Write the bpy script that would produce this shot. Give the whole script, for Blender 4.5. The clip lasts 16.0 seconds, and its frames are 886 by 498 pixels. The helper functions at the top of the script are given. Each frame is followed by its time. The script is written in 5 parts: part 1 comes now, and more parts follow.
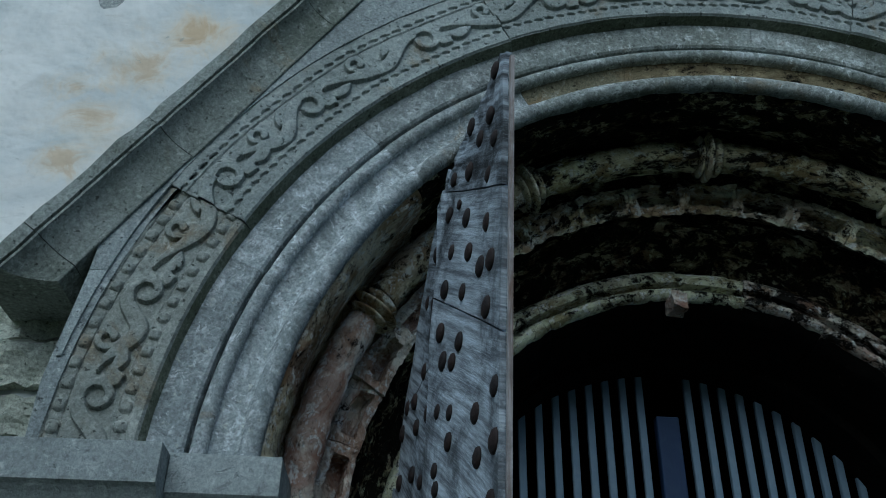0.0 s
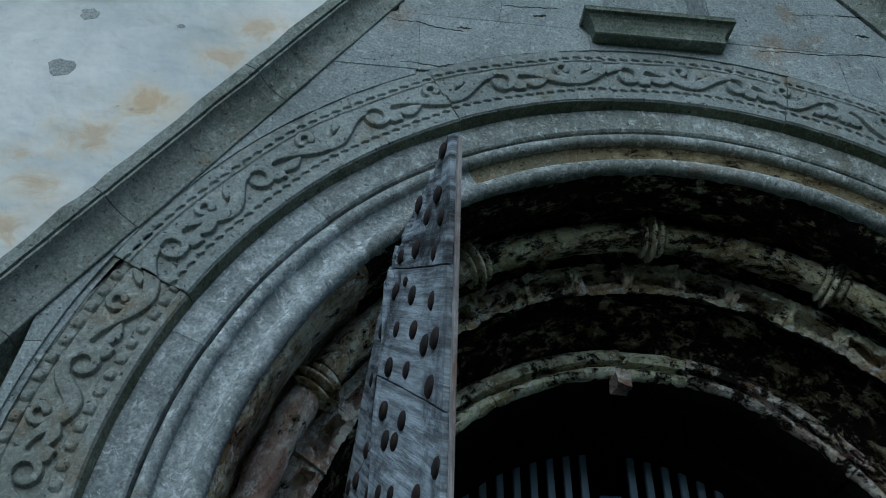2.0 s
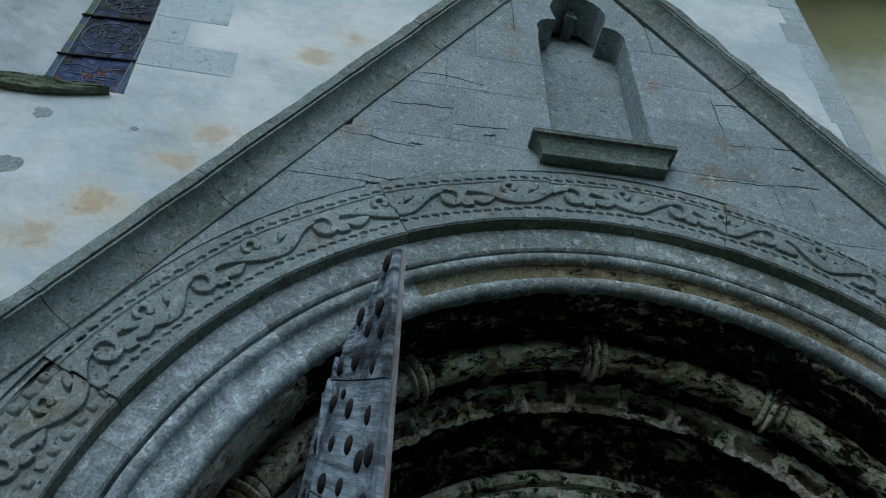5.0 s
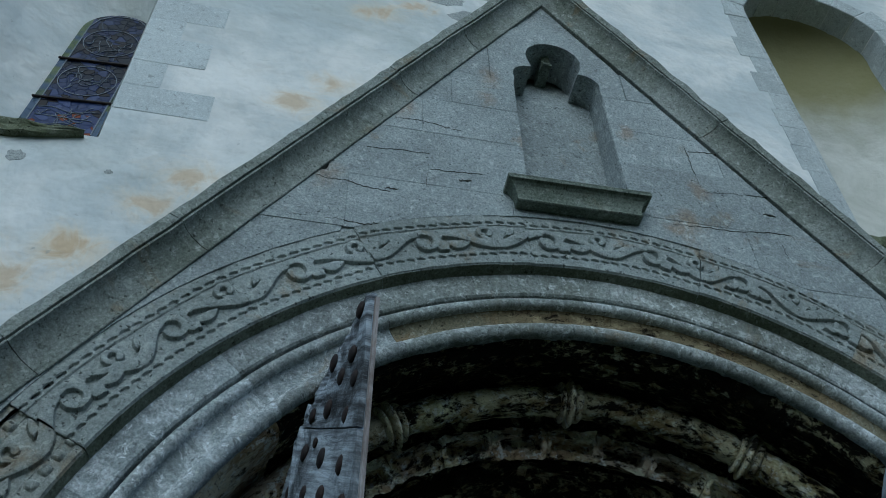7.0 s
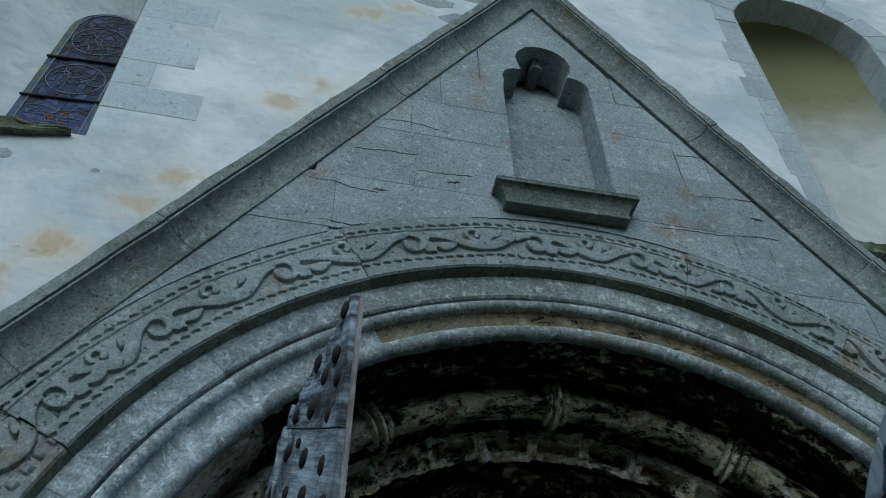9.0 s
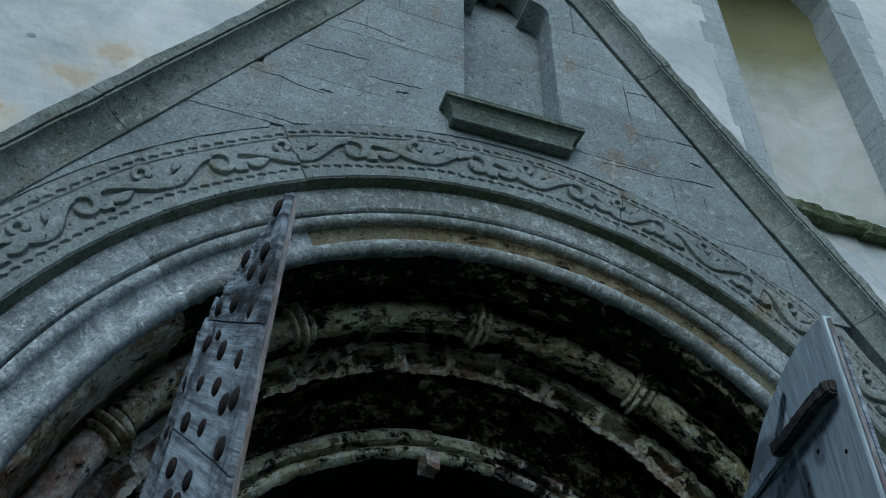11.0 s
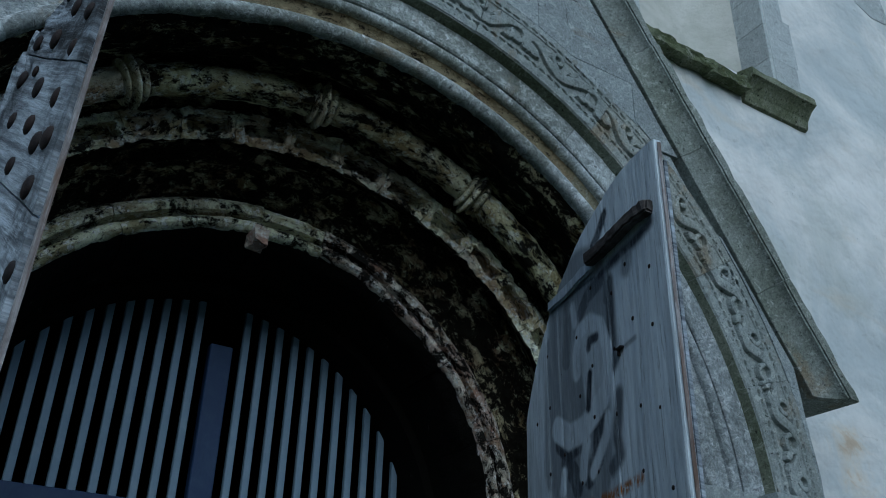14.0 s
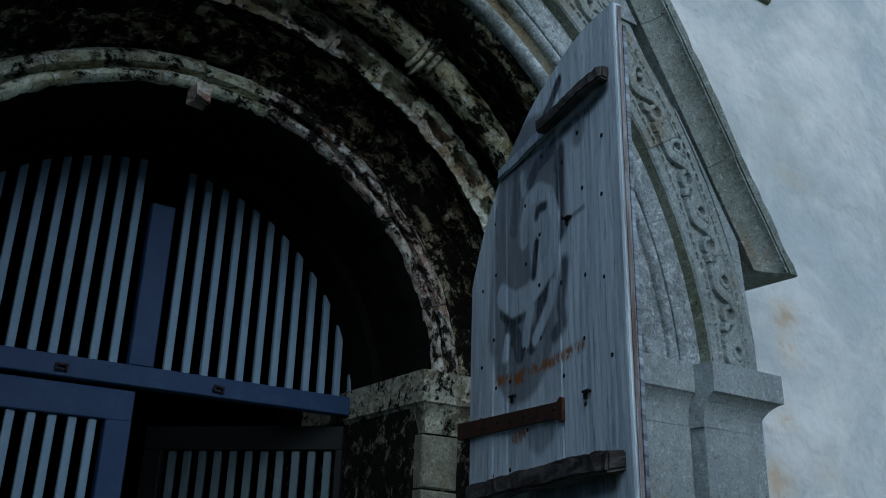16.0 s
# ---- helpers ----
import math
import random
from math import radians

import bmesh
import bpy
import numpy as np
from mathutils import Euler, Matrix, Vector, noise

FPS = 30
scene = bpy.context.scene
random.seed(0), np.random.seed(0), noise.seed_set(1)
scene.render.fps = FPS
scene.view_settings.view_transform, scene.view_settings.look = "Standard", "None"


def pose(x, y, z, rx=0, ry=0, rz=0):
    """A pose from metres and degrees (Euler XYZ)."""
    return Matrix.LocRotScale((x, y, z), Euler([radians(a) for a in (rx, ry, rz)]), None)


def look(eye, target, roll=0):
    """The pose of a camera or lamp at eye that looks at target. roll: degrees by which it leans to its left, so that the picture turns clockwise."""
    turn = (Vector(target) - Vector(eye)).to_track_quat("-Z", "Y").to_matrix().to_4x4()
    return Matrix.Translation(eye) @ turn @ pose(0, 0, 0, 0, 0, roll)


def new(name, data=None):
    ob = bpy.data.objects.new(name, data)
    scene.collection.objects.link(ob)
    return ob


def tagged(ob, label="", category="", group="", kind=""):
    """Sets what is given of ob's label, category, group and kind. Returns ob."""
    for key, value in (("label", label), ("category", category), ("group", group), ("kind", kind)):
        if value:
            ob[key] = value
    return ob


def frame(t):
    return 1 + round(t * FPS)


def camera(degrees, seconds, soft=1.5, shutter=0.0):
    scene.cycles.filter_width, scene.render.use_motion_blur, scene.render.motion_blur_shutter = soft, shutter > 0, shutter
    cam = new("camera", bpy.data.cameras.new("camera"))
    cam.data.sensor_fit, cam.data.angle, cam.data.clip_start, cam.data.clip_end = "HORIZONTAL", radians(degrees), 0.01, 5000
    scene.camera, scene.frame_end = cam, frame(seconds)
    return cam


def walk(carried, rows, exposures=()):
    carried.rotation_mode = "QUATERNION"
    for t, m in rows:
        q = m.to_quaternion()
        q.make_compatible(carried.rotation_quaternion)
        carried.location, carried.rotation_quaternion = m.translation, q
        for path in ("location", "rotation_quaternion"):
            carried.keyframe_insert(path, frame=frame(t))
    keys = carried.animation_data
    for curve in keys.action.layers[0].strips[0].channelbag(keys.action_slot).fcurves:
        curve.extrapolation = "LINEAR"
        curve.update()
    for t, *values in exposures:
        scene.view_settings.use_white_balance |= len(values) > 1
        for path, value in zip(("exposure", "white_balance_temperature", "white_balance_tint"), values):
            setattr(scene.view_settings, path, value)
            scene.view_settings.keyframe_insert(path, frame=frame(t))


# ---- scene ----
cam = camera(52.62, 16.0, soft=0.95)
ROWS = [
    (0.0, -1.0050, -1.9740, 1.5575, -3.480, 32.373, -1.083),
    (0.5, -1.0019, -1.9748, 1.5606, -4.511, 33.308, -0.586),
    (1.0, -1.0003, -1.9784, 1.5631, -5.270, 34.303, -0.294),
    (1.5, -0.9981, -1.9859, 1.5663, -6.005, 35.485, -0.190),
    (2.0, -0.9984, -1.9889, 1.5687, -6.770, 36.878, -0.155),
    (2.5, -0.9973, -1.9931, 1.5715, -7.489, 38.303, -0.349),
    (3.0, -0.9970, -1.9958, 1.5728, -8.185, 39.756, -0.444),
    (3.5, -0.9906, -1.9975, 1.5751, -8.841, 41.053, -0.436),
    (4.0, -0.9862, -1.9957, 1.5754, -9.496, 42.167, -0.333),
    (6.5, -0.9723, -1.9936, 1.5864, -11.503, 45.873, 1.061),
    (7.0, -0.9715, -1.9983, 1.5893, -11.663, 46.568, 1.128),
    (7.5, -0.9716, -1.9958, 1.5899, -11.577, 47.358, 1.412),
    (8.0, -0.9675, -1.9951, 1.5895, -11.363, 47.824, 1.613),
    (10.5, -0.9466, -1.9991, 1.5843, -17.128, 42.764, -0.452),
    (11.0, -0.9466, -1.9980, 1.5843, -19.537, 41.210, -0.664),
    (11.5, -0.9433, -1.9955, 1.5838, -21.809, 39.504, -0.703),
    (12.0, -0.9365, -1.9913, 1.5805, -24.063, 37.814, -0.807),
    (12.5, -0.9277, -1.9895, 1.5775, -26.263, 35.979, -1.028),
    (13.0, -0.9184, -1.9876, 1.5740, -28.414, 33.630, -1.151),
    (13.5, -0.9121, -1.9767, 1.5700, -30.363, 31.042, -1.305),
    (14.0, -0.9045, -1.9729, 1.5646, -31.594, 28.626, -1.305),
    (14.5, -0.8967, -1.9636, 1.5609, -32.601, 26.523, -1.241),
    (15.0, -0.8849, -1.9583, 1.5632, -33.413, 24.550, -1.204),
    (15.5, -0.8737, -1.9480, 1.5701, -34.242, 22.472, -1.366),
    (16.0, -0.8645, -1.9397, 1.5765, -34.949, 20.324, -1.510),
]
walk(cam, [(t, pose(x, y, z, 90 + pitch, roll, yaw)) for t, x, y, z, yaw, pitch, roll in ROWS],
     exposures=[(0.0, -0.56, 5020, -6), (8.0, -0.56, 4960, -6), (12.0, -0.58, 4930, -5), (14.0, -0.62, 4880, -3), (16.0, -0.62, 4880, -2)])

# ---- light: an overcast day, sky with a weak broad sun ----
world = bpy.data.worlds.new("sky")
scene.world = world
world.use_nodes = True
wn = world.node_tree
sky = wn.nodes.new("ShaderNodeTexSky")
sky.sky_type = "NISHITA"
sky.sun_disc = False
sky.sun_elevation = radians(38)
sky.sun_rotation = radians(197)
sky.dust_density = 3.0
wn.links.new(sky.outputs[0], wn.nodes["Background"].inputs[0])
wn.nodes["Background"].inputs[1].default_value = 0.095
sun_data = bpy.data.lights.new("sun", "SUN")
sun_data.energy = 1.65
sun_data.angle = radians(60)
sun_data.color = (1.0, 0.96, 0.9)
sun = new("sun", sun_data)
sun.matrix_world = look((-2.4, -8, 9.5), (0, 0, 3))


# ---- node helpers ----
class Nodes:
    """A small wrapper that makes a node material."""

    def __init__(self, name):
        self.mat = bpy.data.materials.new(name)
        self.mat.use_nodes = True
        self.t = self.mat.node_tree
        self.bsdf = self.t.nodes["Principled BSDF"]
        self.out = self.t.nodes["Material Output"]
        self.pos = self.t.nodes.new("ShaderNodeNewGeometry").outputs["Position"]

    def put(self, socket, value):
        if hasattr(value, "links"):
            self.t.links.new(value, socket)
        elif isinstance(value, (tuple, list)) and len(value) == 3 and socket.type == "RGBA":
            socket.default_value = (*value, 1)
        else:
            socket.default_value = value

    def noise(self, scale, detail=6, rough=0.6, distortion=0.0, vec=None):
        n = self.t.nodes.new("ShaderNodeTexNoise")
        n.inputs["Scale"].default_value = scale
        n.inputs["Detail"].default_value = detail
        n.inputs["Roughness"].default_value = rough
        n.inputs["Distortion"].default_value = distortion
        self.t.links.new(vec or self.pos, n.inputs["Vector"])
        return n.outputs["Fac"]

    def cells(self, scale, feature="F1", vec=None, randomness=1.0):
        n = self.t.nodes.new("ShaderNodeTexVoronoi")
        n.feature = feature
        n.inputs["Scale"].default_value = scale
        n.inputs["Randomness"].default_value = randomness
        self.t.links.new(vec or self.pos, n.inputs["Vector"])
        return n

    def squash(self, x, y, z, vec=None):
        n = self.t.nodes.new("ShaderNodeMapping")
        n.inputs["Scale"].default_value = (x, y, z)
        self.t.links.new(vec or self.pos, n.inputs["Vector"])
        return n.outputs[0]

    def step(self, value, lo, hi, a=0.0, b=1.0):
        n = self.t.nodes.new("ShaderNodeMapRange")
        n.interpolation_type = "SMOOTHSTEP"
        for k, v in ((0, value), (1, lo), (2, hi), (3, a), (4, b)):
            self.put(n.inputs[k], v)
        return n.outputs[0]

    def mix(self, f, a, b, how="MIX"):
        n = self.t.nodes.new("ShaderNodeMix")
        n.data_type = "RGBA"
        n.blend_type = how
        self.put(n.inputs[0], f)
        self.put(n.inputs[6], a)
        self.put(n.inputs[7], b)
        return n.outputs[2]

    def math(self, how, a, b=0.0):
        n = self.t.nodes.new("ShaderNodeMath")
        n.operation = how
        self.put(n.inputs[0], a)
        self.put(n.inputs[1], b)
        return n.outputs[0]

    def split(self, vec=None):
        n = self.t.nodes.new("ShaderNodeSeparateXYZ")
        self.t.links.new(vec or self.pos, n.inputs[0])
        return n.outputs

    def round_arch(self, stretch):
        """Coordinates that follow the arch: along it (drawn out), in depth and by radius."""
        x, y, z = self.split()
        up = self.math("SUBTRACT", z, 2.16)
        r = self.math("SQRT", self.math("ADD", self.math("MULTIPLY", x, x), self.math("MULTIPLY", up, up)))
        a = self.math("ARCTAN2", up, x)
        n = self.t.nodes.new("ShaderNodeCombineXYZ")
        self.put(n.inputs[0], self.math("MULTIPLY", a, 1.15 / stretch))
        self.put(n.inputs[1], y)
        self.put(n.inputs[2], r)
        return n.outputs[0]

    def leaf_grain(self, dx, dy, lean, long, fine):
        """Coordinates of a board that runs along (dx, dy) and leans upwards."""
        x, y, z = self.split()
        s = self.math("ADD", self.math("MULTIPLY", x, dx), self.math("MULTIPLY", y, dy))
        n = self.t.nodes.new("ShaderNodeCombineXYZ")
        self.put(n.inputs[0], self.math("MULTIPLY", s, long))
        self.put(n.inputs[1], self.math("MULTIPLY", self.math("SUBTRACT", z, self.math("MULTIPLY", s, lean)), fine))
        return n.outputs[0]

    def random(self):
        return self.t.nodes.new("ShaderNodeObjectInfo").outputs["Random"]

    def island(self):
        return self.t.nodes.new("ShaderNodeNewGeometry").outputs["Random Per Island"]

    def bump(self, height, strength, distance, after=None):
        n = self.t.nodes.new("ShaderNodeBump")
        n.inputs["Strength"].default_value = strength
        n.inputs["Distance"].default_value = distance
        self.put(n.inputs["Height"], height)
        if after is not None:
            self.put(n.inputs["Normal"], after)
        return n.outputs[0]

    def done(self, color, rough=0.9, normal=None, metal=0.0, spec=0.3):
        self.put(self.bsdf.inputs["Base Color"], color)
        self.put(self.bsdf.inputs["Roughness"], rough)
        self.put(self.bsdf.inputs["Metallic"], metal)
        self.put(self.bsdf.inputs["Specular IOR Level"], spec)
        if normal is not None:
            self.put(self.bsdf.inputs["Normal"], normal)
        return self.mat


# ---- materials ----
def limestone(name, base, dark, pale, ochre=0.0, lichen=0.0, pits=1.0, vary=0.25, lump=0.5, flake=0.52, grit=0.52, stains=()):
    """Weathered grey limestone: clouds, pale scale, dark pits, and ochre lichen where it is asked for."""
    n = Nodes(name)
    cloud = n.step(n.noise(2.6, 8, 0.65, 0.4), 0.3, 0.72)
    c = n.mix(cloud, dark, base)
    scale = n.step(n.noise(17, 10, 0.75, 0.8), flake, flake + 0.16, 0.0, 0.6)
    c = n.mix(scale, c, pale)
    soot = n.step(n.noise(6.5, 10, 0.72, 1.2), 0.56, 0.72, 0.0, 0.55)
    c = n.mix(soot, c, tuple(v * 0.42 for v in dark))
    if ochre:
        rust = n.step(n.noise(3.1, 9, 0.68, 0.6), 0.62 - 0.16 * ochre, 0.74 - 0.16 * ochre, 0.0, 0.62)
        c = n.mix(rust, c, (0.23, 0.168, 0.09))
    if stains:
        x, y, z = n.split()
        frayed = n.math("MULTIPLY", n.math("SUBTRACT", n.noise(9, 10, 0.75, 0.8), 0.5), 0.22)
        for sx, sz, r in stains:
            dx, dz = n.math("SUBTRACT", x, sx), n.math("MULTIPLY", n.math("SUBTRACT", z, sz), 0.7)
            far = n.math("ADD", n.math("SQRT", n.math("ADD", n.math("MULTIPLY", dx, dx), n.math("MULTIPLY", dz, dz))), frayed)
            c = n.mix(n.step(far, 0.0, r, 0.55, 0.0), c, (0.29, 0.21, 0.135))
    if lichen:
        spots = n.step(n.noise(42, 7, 0.7), 0.59, 0.65, 0.0, lichen)
        c = n.mix(spots, c, (0.55, 0.57, 0.52))
    grain = n.noise(105, 7, 0.84)
    c = n.mix(grit, c, n.step(grain, 0.34, 0.66, 0.25, 1.75), "MULTIPLY")
    fleck = n.noise(30, 9, 0.78, 0.5)
    c = n.mix(n.step(fleck, 0.56, 0.62, 0.0, 0.5 + lichen * 0.45), c, tuple(v * 1.25 for v in pale))
    c = n.mix(n.step(fleck, 0.37, 0.44, 0.62, 0.0), c, tuple(v * 0.5 for v in dark))
    hole = n.step(n.noise(70, 3, 0.5), 0.30, 0.36, 1.0, 0.0)
    c = n.mix(n.math("MULTIPLY", hole, 0.85 * pits), c, tuple(v * 0.25 for v in dark))
    tone = n.math("ADD", n.math("MULTIPLY", n.random(), vary), 1.0 - vary / 2)
    c = n.mix(1.0, c, tone, "MULTIPLY")
    b = n.bump(n.noise(9, 8, 0.6), lump, 0.012)
    b = n.bump(n.math("ADD", n.math("SUBTRACT", grain, n.math("MULTIPLY", hole, 0.9)), n.math("MULTIPLY", fleck, 0.9)), 0.75, 0.0042, b)
    return n.done(c, 0.92, b, spec=0.2)


def crusted(name, under, pale, red, cover, tall=1.0, brown=0.5, flecks=0.88):
    """Old stone under a broken black crust drawn out along the arch, with pale, brown and red patches where it has flaked off."""
    n = Nodes(name)
    long, short = n.round_arch(1.6), n.round_arch(1.2)
    c = n.mix(n.step(n.noise(9, 10, 0.75, 0.5, long), 0.42, 0.56), under, pale)
    c = n.mix(n.step(n.noise(4.5, 8, 0.7, 0.4, long), 0.50, 0.60, 0.0, brown), c, (0.105, 0.072, 0.035))
    c = n.mix(n.step(n.noise(3.4, 9, 0.68, 0.4), 0.56 - 0.15 * red, 0.63 - 0.12 * red, 0.0, red * 0.85), c, (0.30, 0.155, 0.12))
    c = n.mix(n.step(n.noise(34, 8, 0.75, 0.0, short), 0.52, 0.60, 0.0, 0.8), c, tuple(min(v * 1.6, 0.85) for v in pale))
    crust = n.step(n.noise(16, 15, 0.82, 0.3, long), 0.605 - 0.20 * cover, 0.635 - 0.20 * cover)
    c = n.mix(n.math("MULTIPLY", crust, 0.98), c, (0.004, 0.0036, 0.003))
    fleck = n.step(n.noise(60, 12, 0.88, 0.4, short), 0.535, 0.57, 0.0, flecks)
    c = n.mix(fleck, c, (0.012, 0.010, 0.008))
    b = n.bump(n.noise(11, 9, 0.7, 0.0, short), 0.8, 0.018 * tall)
    b = n.bump(n.math("SUBTRACT", n.noise(60, 8, 0.75, 0.0, short), n.math("MULTIPLY", crust, 0.8)), 1.0, 0.009 * tall, b)
    return n.done(c, 0.95, b, spec=0.1)


STAINS = ((-1.89, 3.60, 0.10), (-2.01, 3.37, 0.09), (-2.08, 3.50, 0.06), (-1.74, 3.77, 0.10), (-2.05, 3.21, 0.07), (-0.76, 5.68, 0.10), (-0.56, 5.80, 0.08),
          (-0.94, 4.97, 0.09), (-1.09, 4.79, 0.09), (-1.43, 4.21, 0.10), (-1.53, 4.02, 0.09), (-1.73, 3.76, 0.08), (2.36, 2.65, 0.08), (2.39, 2.51, 0.07), (2.30, 2.23, 0.06), (2.19, 1.97, 0.09))


def limewash(name):
    """White limewash on uneven rubble, with ochre stains and grey scuffs."""
    n = Nodes(name)
    tilt = n.squash(0.8, 1.0, 1.5)
    c = n.mix(n.step(n.noise(1.4, 9, 0.66, 0.5), 0.36, 0.66), (0.56, 0.595, 0.61), (0.82, 0.805, 0.785))
    c = n.mix(n.step(n.noise(5.0, 9, 0.7, 1.0, tilt), 0.55, 0.75, 0.0, 0.45), c, (0.50, 0.51, 0.50))
    c = n.mix(n.step(n.noise(0.8, 8, 0.7, 0.8), 0.50, 0.66, 0.0, 0.45), c, (0.50, 0.525, 0.49))
    c = n.mix(n.step(n.noise(9, 9, 0.75, 1.5, tilt), 0.60, 0.68, 0.0, 0.4), c, (0.47, 0.48, 0.46))
    x, y, z = n.split()
    frayed = n.math("MULTIPLY", n.math("SUBTRACT", n.noise(6, 10, 0.7, 1.4), 0.5), 0.38)
    for sx, sz, r in STAINS:
        dx, dz = n.math("SUBTRACT", x, sx), n.math("MULTIPLY", n.math("SUBTRACT", z, sz), 1.35)
        far = n.math("ADD", n.math("SQRT", n.math("ADD", n.math("MULTIPLY", dx, dx), n.math("MULTIPLY", dz, dz))), frayed)
        c = n.mix(n.step(far, r * 0.2, r * 2.1, 0.55, 0.0), c, (0.74, 0.63, 0.48))
        c = n.mix(n.step(far, r * 0.1, r * 1.0, 0.5, 0.0), c, (0.54, 0.38, 0.22))
    halo = n.noise(1.9, 5, 0.55, 0.5, tilt)
    c = n.mix(n.step(halo, 0.60, 0.72, 0.0, 0.35), c, (0.66, 0.56, 0.42))
    c = n.mix(n.step(n.noise(17, 7, 0.68, 0.3), 0.655, 0.70, 0.0, 0.5), c, (0.36, 0.37, 0.36))
    b = n.bump(n.noise(2.8, 4, 0.5, 0.0), 0.8, 0.075)
    b = n.bump(n.noise(9.0, 4, 0.5, 0.2), 0.35, 0.020, b)
    b = n.bump(n.noise(17, 8, 0.65, 0.3), 0.45, 0.010, b)
    b = n.bump(n.noise(48, 6, 0.7, 0.2), 0.3, 0.003, b)
    return n.done(c, 0.93, b, spec=0.15)


def plaster_green(name):
    """Damp plaster in the niche, white below and olive with algae higher up."""
    n = Nodes(name)
    x, y, z = n.split()
    c = n.mix(n.step(n.noise(3.0, 8, 0.65, 0.5), 0.35, 0.7), (0.40, 0.40, 0.36), (0.55, 0.545, 0.51))
    algae = n.math("ADD", n.step(z, 5.35, 6.6, 0.0, 0.75), n.math("MULTIPLY", n.noise(2.2, 6), 0.6))
    c = n.mix(n.step(algae, 0.40, 0.95, 0.0, 0.9), c, (0.215, 0.20, 0.085))
    b = n.bump(n.noise(6, 8, 0.65), 0.6, 0.03)
    return n.done(c, 0.93, b, spec=0.15)


def old_wood(name, base, dark, along=(1, 1, 1), wear=0.5, gloss=0.7, fine=0.6):
    """Weathered planks with grain along one axis, split and silvered."""
    n = Nodes(name)
    v = n.squash(*along) if len(along) == 3 else n.leaf_grain(*along)
    grain = n.noise(30, 8, 0.7, 0.6 if len(along) == 3 else 0.12, v)
    c = n.mix(n.step(grain, 0.35, 0.65), dark, base)
    c = n.mix(n.step(n.noise(4, 9, 0.7, 0.3), 0.46, 0.66, 0.0, wear), c, tuple(k * 0.4 for k in dark))
    c = n.mix(n.step(n.noise(90, 6, 0.7, 0.2, v), 0.55, 0.75, 0.0, fine), c, tuple(min(k * 1.45, 0.85) for k in base))
    tone = n.math("ADD", n.math("MULTIPLY", n.random(), 0.3), 0.85)
    c = n.mix(1.0, c, tone, "MULTIPLY")
    b = n.bump(grain, 0.7, 0.004)
    b = n.bump(n.noise(120, 6, 0.7, 0.2, v), 0.5, 0.002, b)
    return n.done(c, gloss, b, spec=0.3)


def iron(name, tint=(0.035, 0.018, 0.012), rust=0.4):
    n = Nodes(name)
    c = n.mix(n.step(n.noise(18, 8, 0.7, 0.4), 0.4, 0.62, 0.0, rust), tint, (0.16, 0.055, 0.02))
    b = n.bump(n.noise(70, 6, 0.7), 0.7, 0.002)
    return n.done(c, 0.75, b, spec=0.35)


def paint(name, base, worn, amount=0.3):
    n = Nodes(name)
    c = n.mix(n.step(n.noise(14, 8, 0.65, 0.3), 0.45, 0.7, 0.0, amount), base, worn)
    c = n.mix(n.step(n.noise(80, 5, 0.7, 0.2, n.squash(1, 1, 0.15)), 0.5, 0.75, 0.0, 0.3), c, tuple(k * 0.6 for k in base))
    b = n.bump(n.noise(60, 6, 0.6, 0.0, n.squash(1, 1, 0.12)), 0.4, 0.0015)
    return n.done(c, 0.6, b, spec=0.35)


RUST = ((-0.28, 4.87, 0.07), (-0.31, 4.70, 0.06), (0.525, 4.29, 0.06), (0.44, 4.10, 0.07), (0.276, 4.59, 0.06), (-0.93, 4.07, 0.08), (-0.657, 4.56, 0.08), (0.38, 4.02, 0.06), (-0.17, 4.44, 0.05))
M_ASHLAR = limestone("grey_limestone", (0.375, 0.412, 0.42), (0.265, 0.292, 0.298), (0.52, 0.55, 0.55), ochre=0.12, lichen=0.3, stains=RUST)
M_CORNICE = limestone("cornice_limestone", (0.33, 0.355, 0.34), (0.175, 0.195, 0.165), (0.45, 0.47, 0.45), ochre=0.35, lichen=0.3, pits=0.9)
M_FRIEZE = limestone("frieze_limestone", (0.345, 0.375, 0.37), (0.245, 0.27, 0.26), (0.46, 0.48, 0.46), ochre=0.42, lichen=0.1, vary=0.18, grit=0.38)
M_FRIEZE_OCHRE = limestone("frieze_limestone_ochre", (0.34, 0.36, 0.34), (0.24, 0.255, 0.235), (0.47, 0.48, 0.45), ochre=0.8, lichen=0.1, vary=0.1, grit=0.42)
M_MOULD = limestone("moulding_limestone", (0.34, 0.375, 0.39), (0.24, 0.265, 0.27), (0.64, 0.67, 0.70), ochre=0.1, lichen=0.6, pits=0.6, lump=0.18, flake=0.46)
M_MOULD_RUST = limestone("moulding_limestone_rusty", (0.33, 0.36, 0.355), (0.19, 0.205, 0.185), (0.60, 0.63, 0.64), ochre=0.35, lichen=0.6, pits=0.8, lump=0.22, flake=0.48)
M_MOULD_MID = limestone("moulding_limestone_stained", (0.34, 0.37, 0.375), (0.215, 0.23, 0.225), (0.62, 0.65, 0.67), ochre=0.18, lichen=0.5, pits=0.7, lump=0.2, flake=0.47)
M_SILL = limestone("green_sill_limestone", (0.25, 0.28, 0.245), (0.14, 0.165, 0.13), (0.37, 0.40, 0.36), ochre=0.1)
M_HOLLOW = crusted("rust_stained_hollow", (0.105, 0.082, 0.042), (0.20, 0.17, 0.105), 0.15, 0.26, 0.4, 0.5)
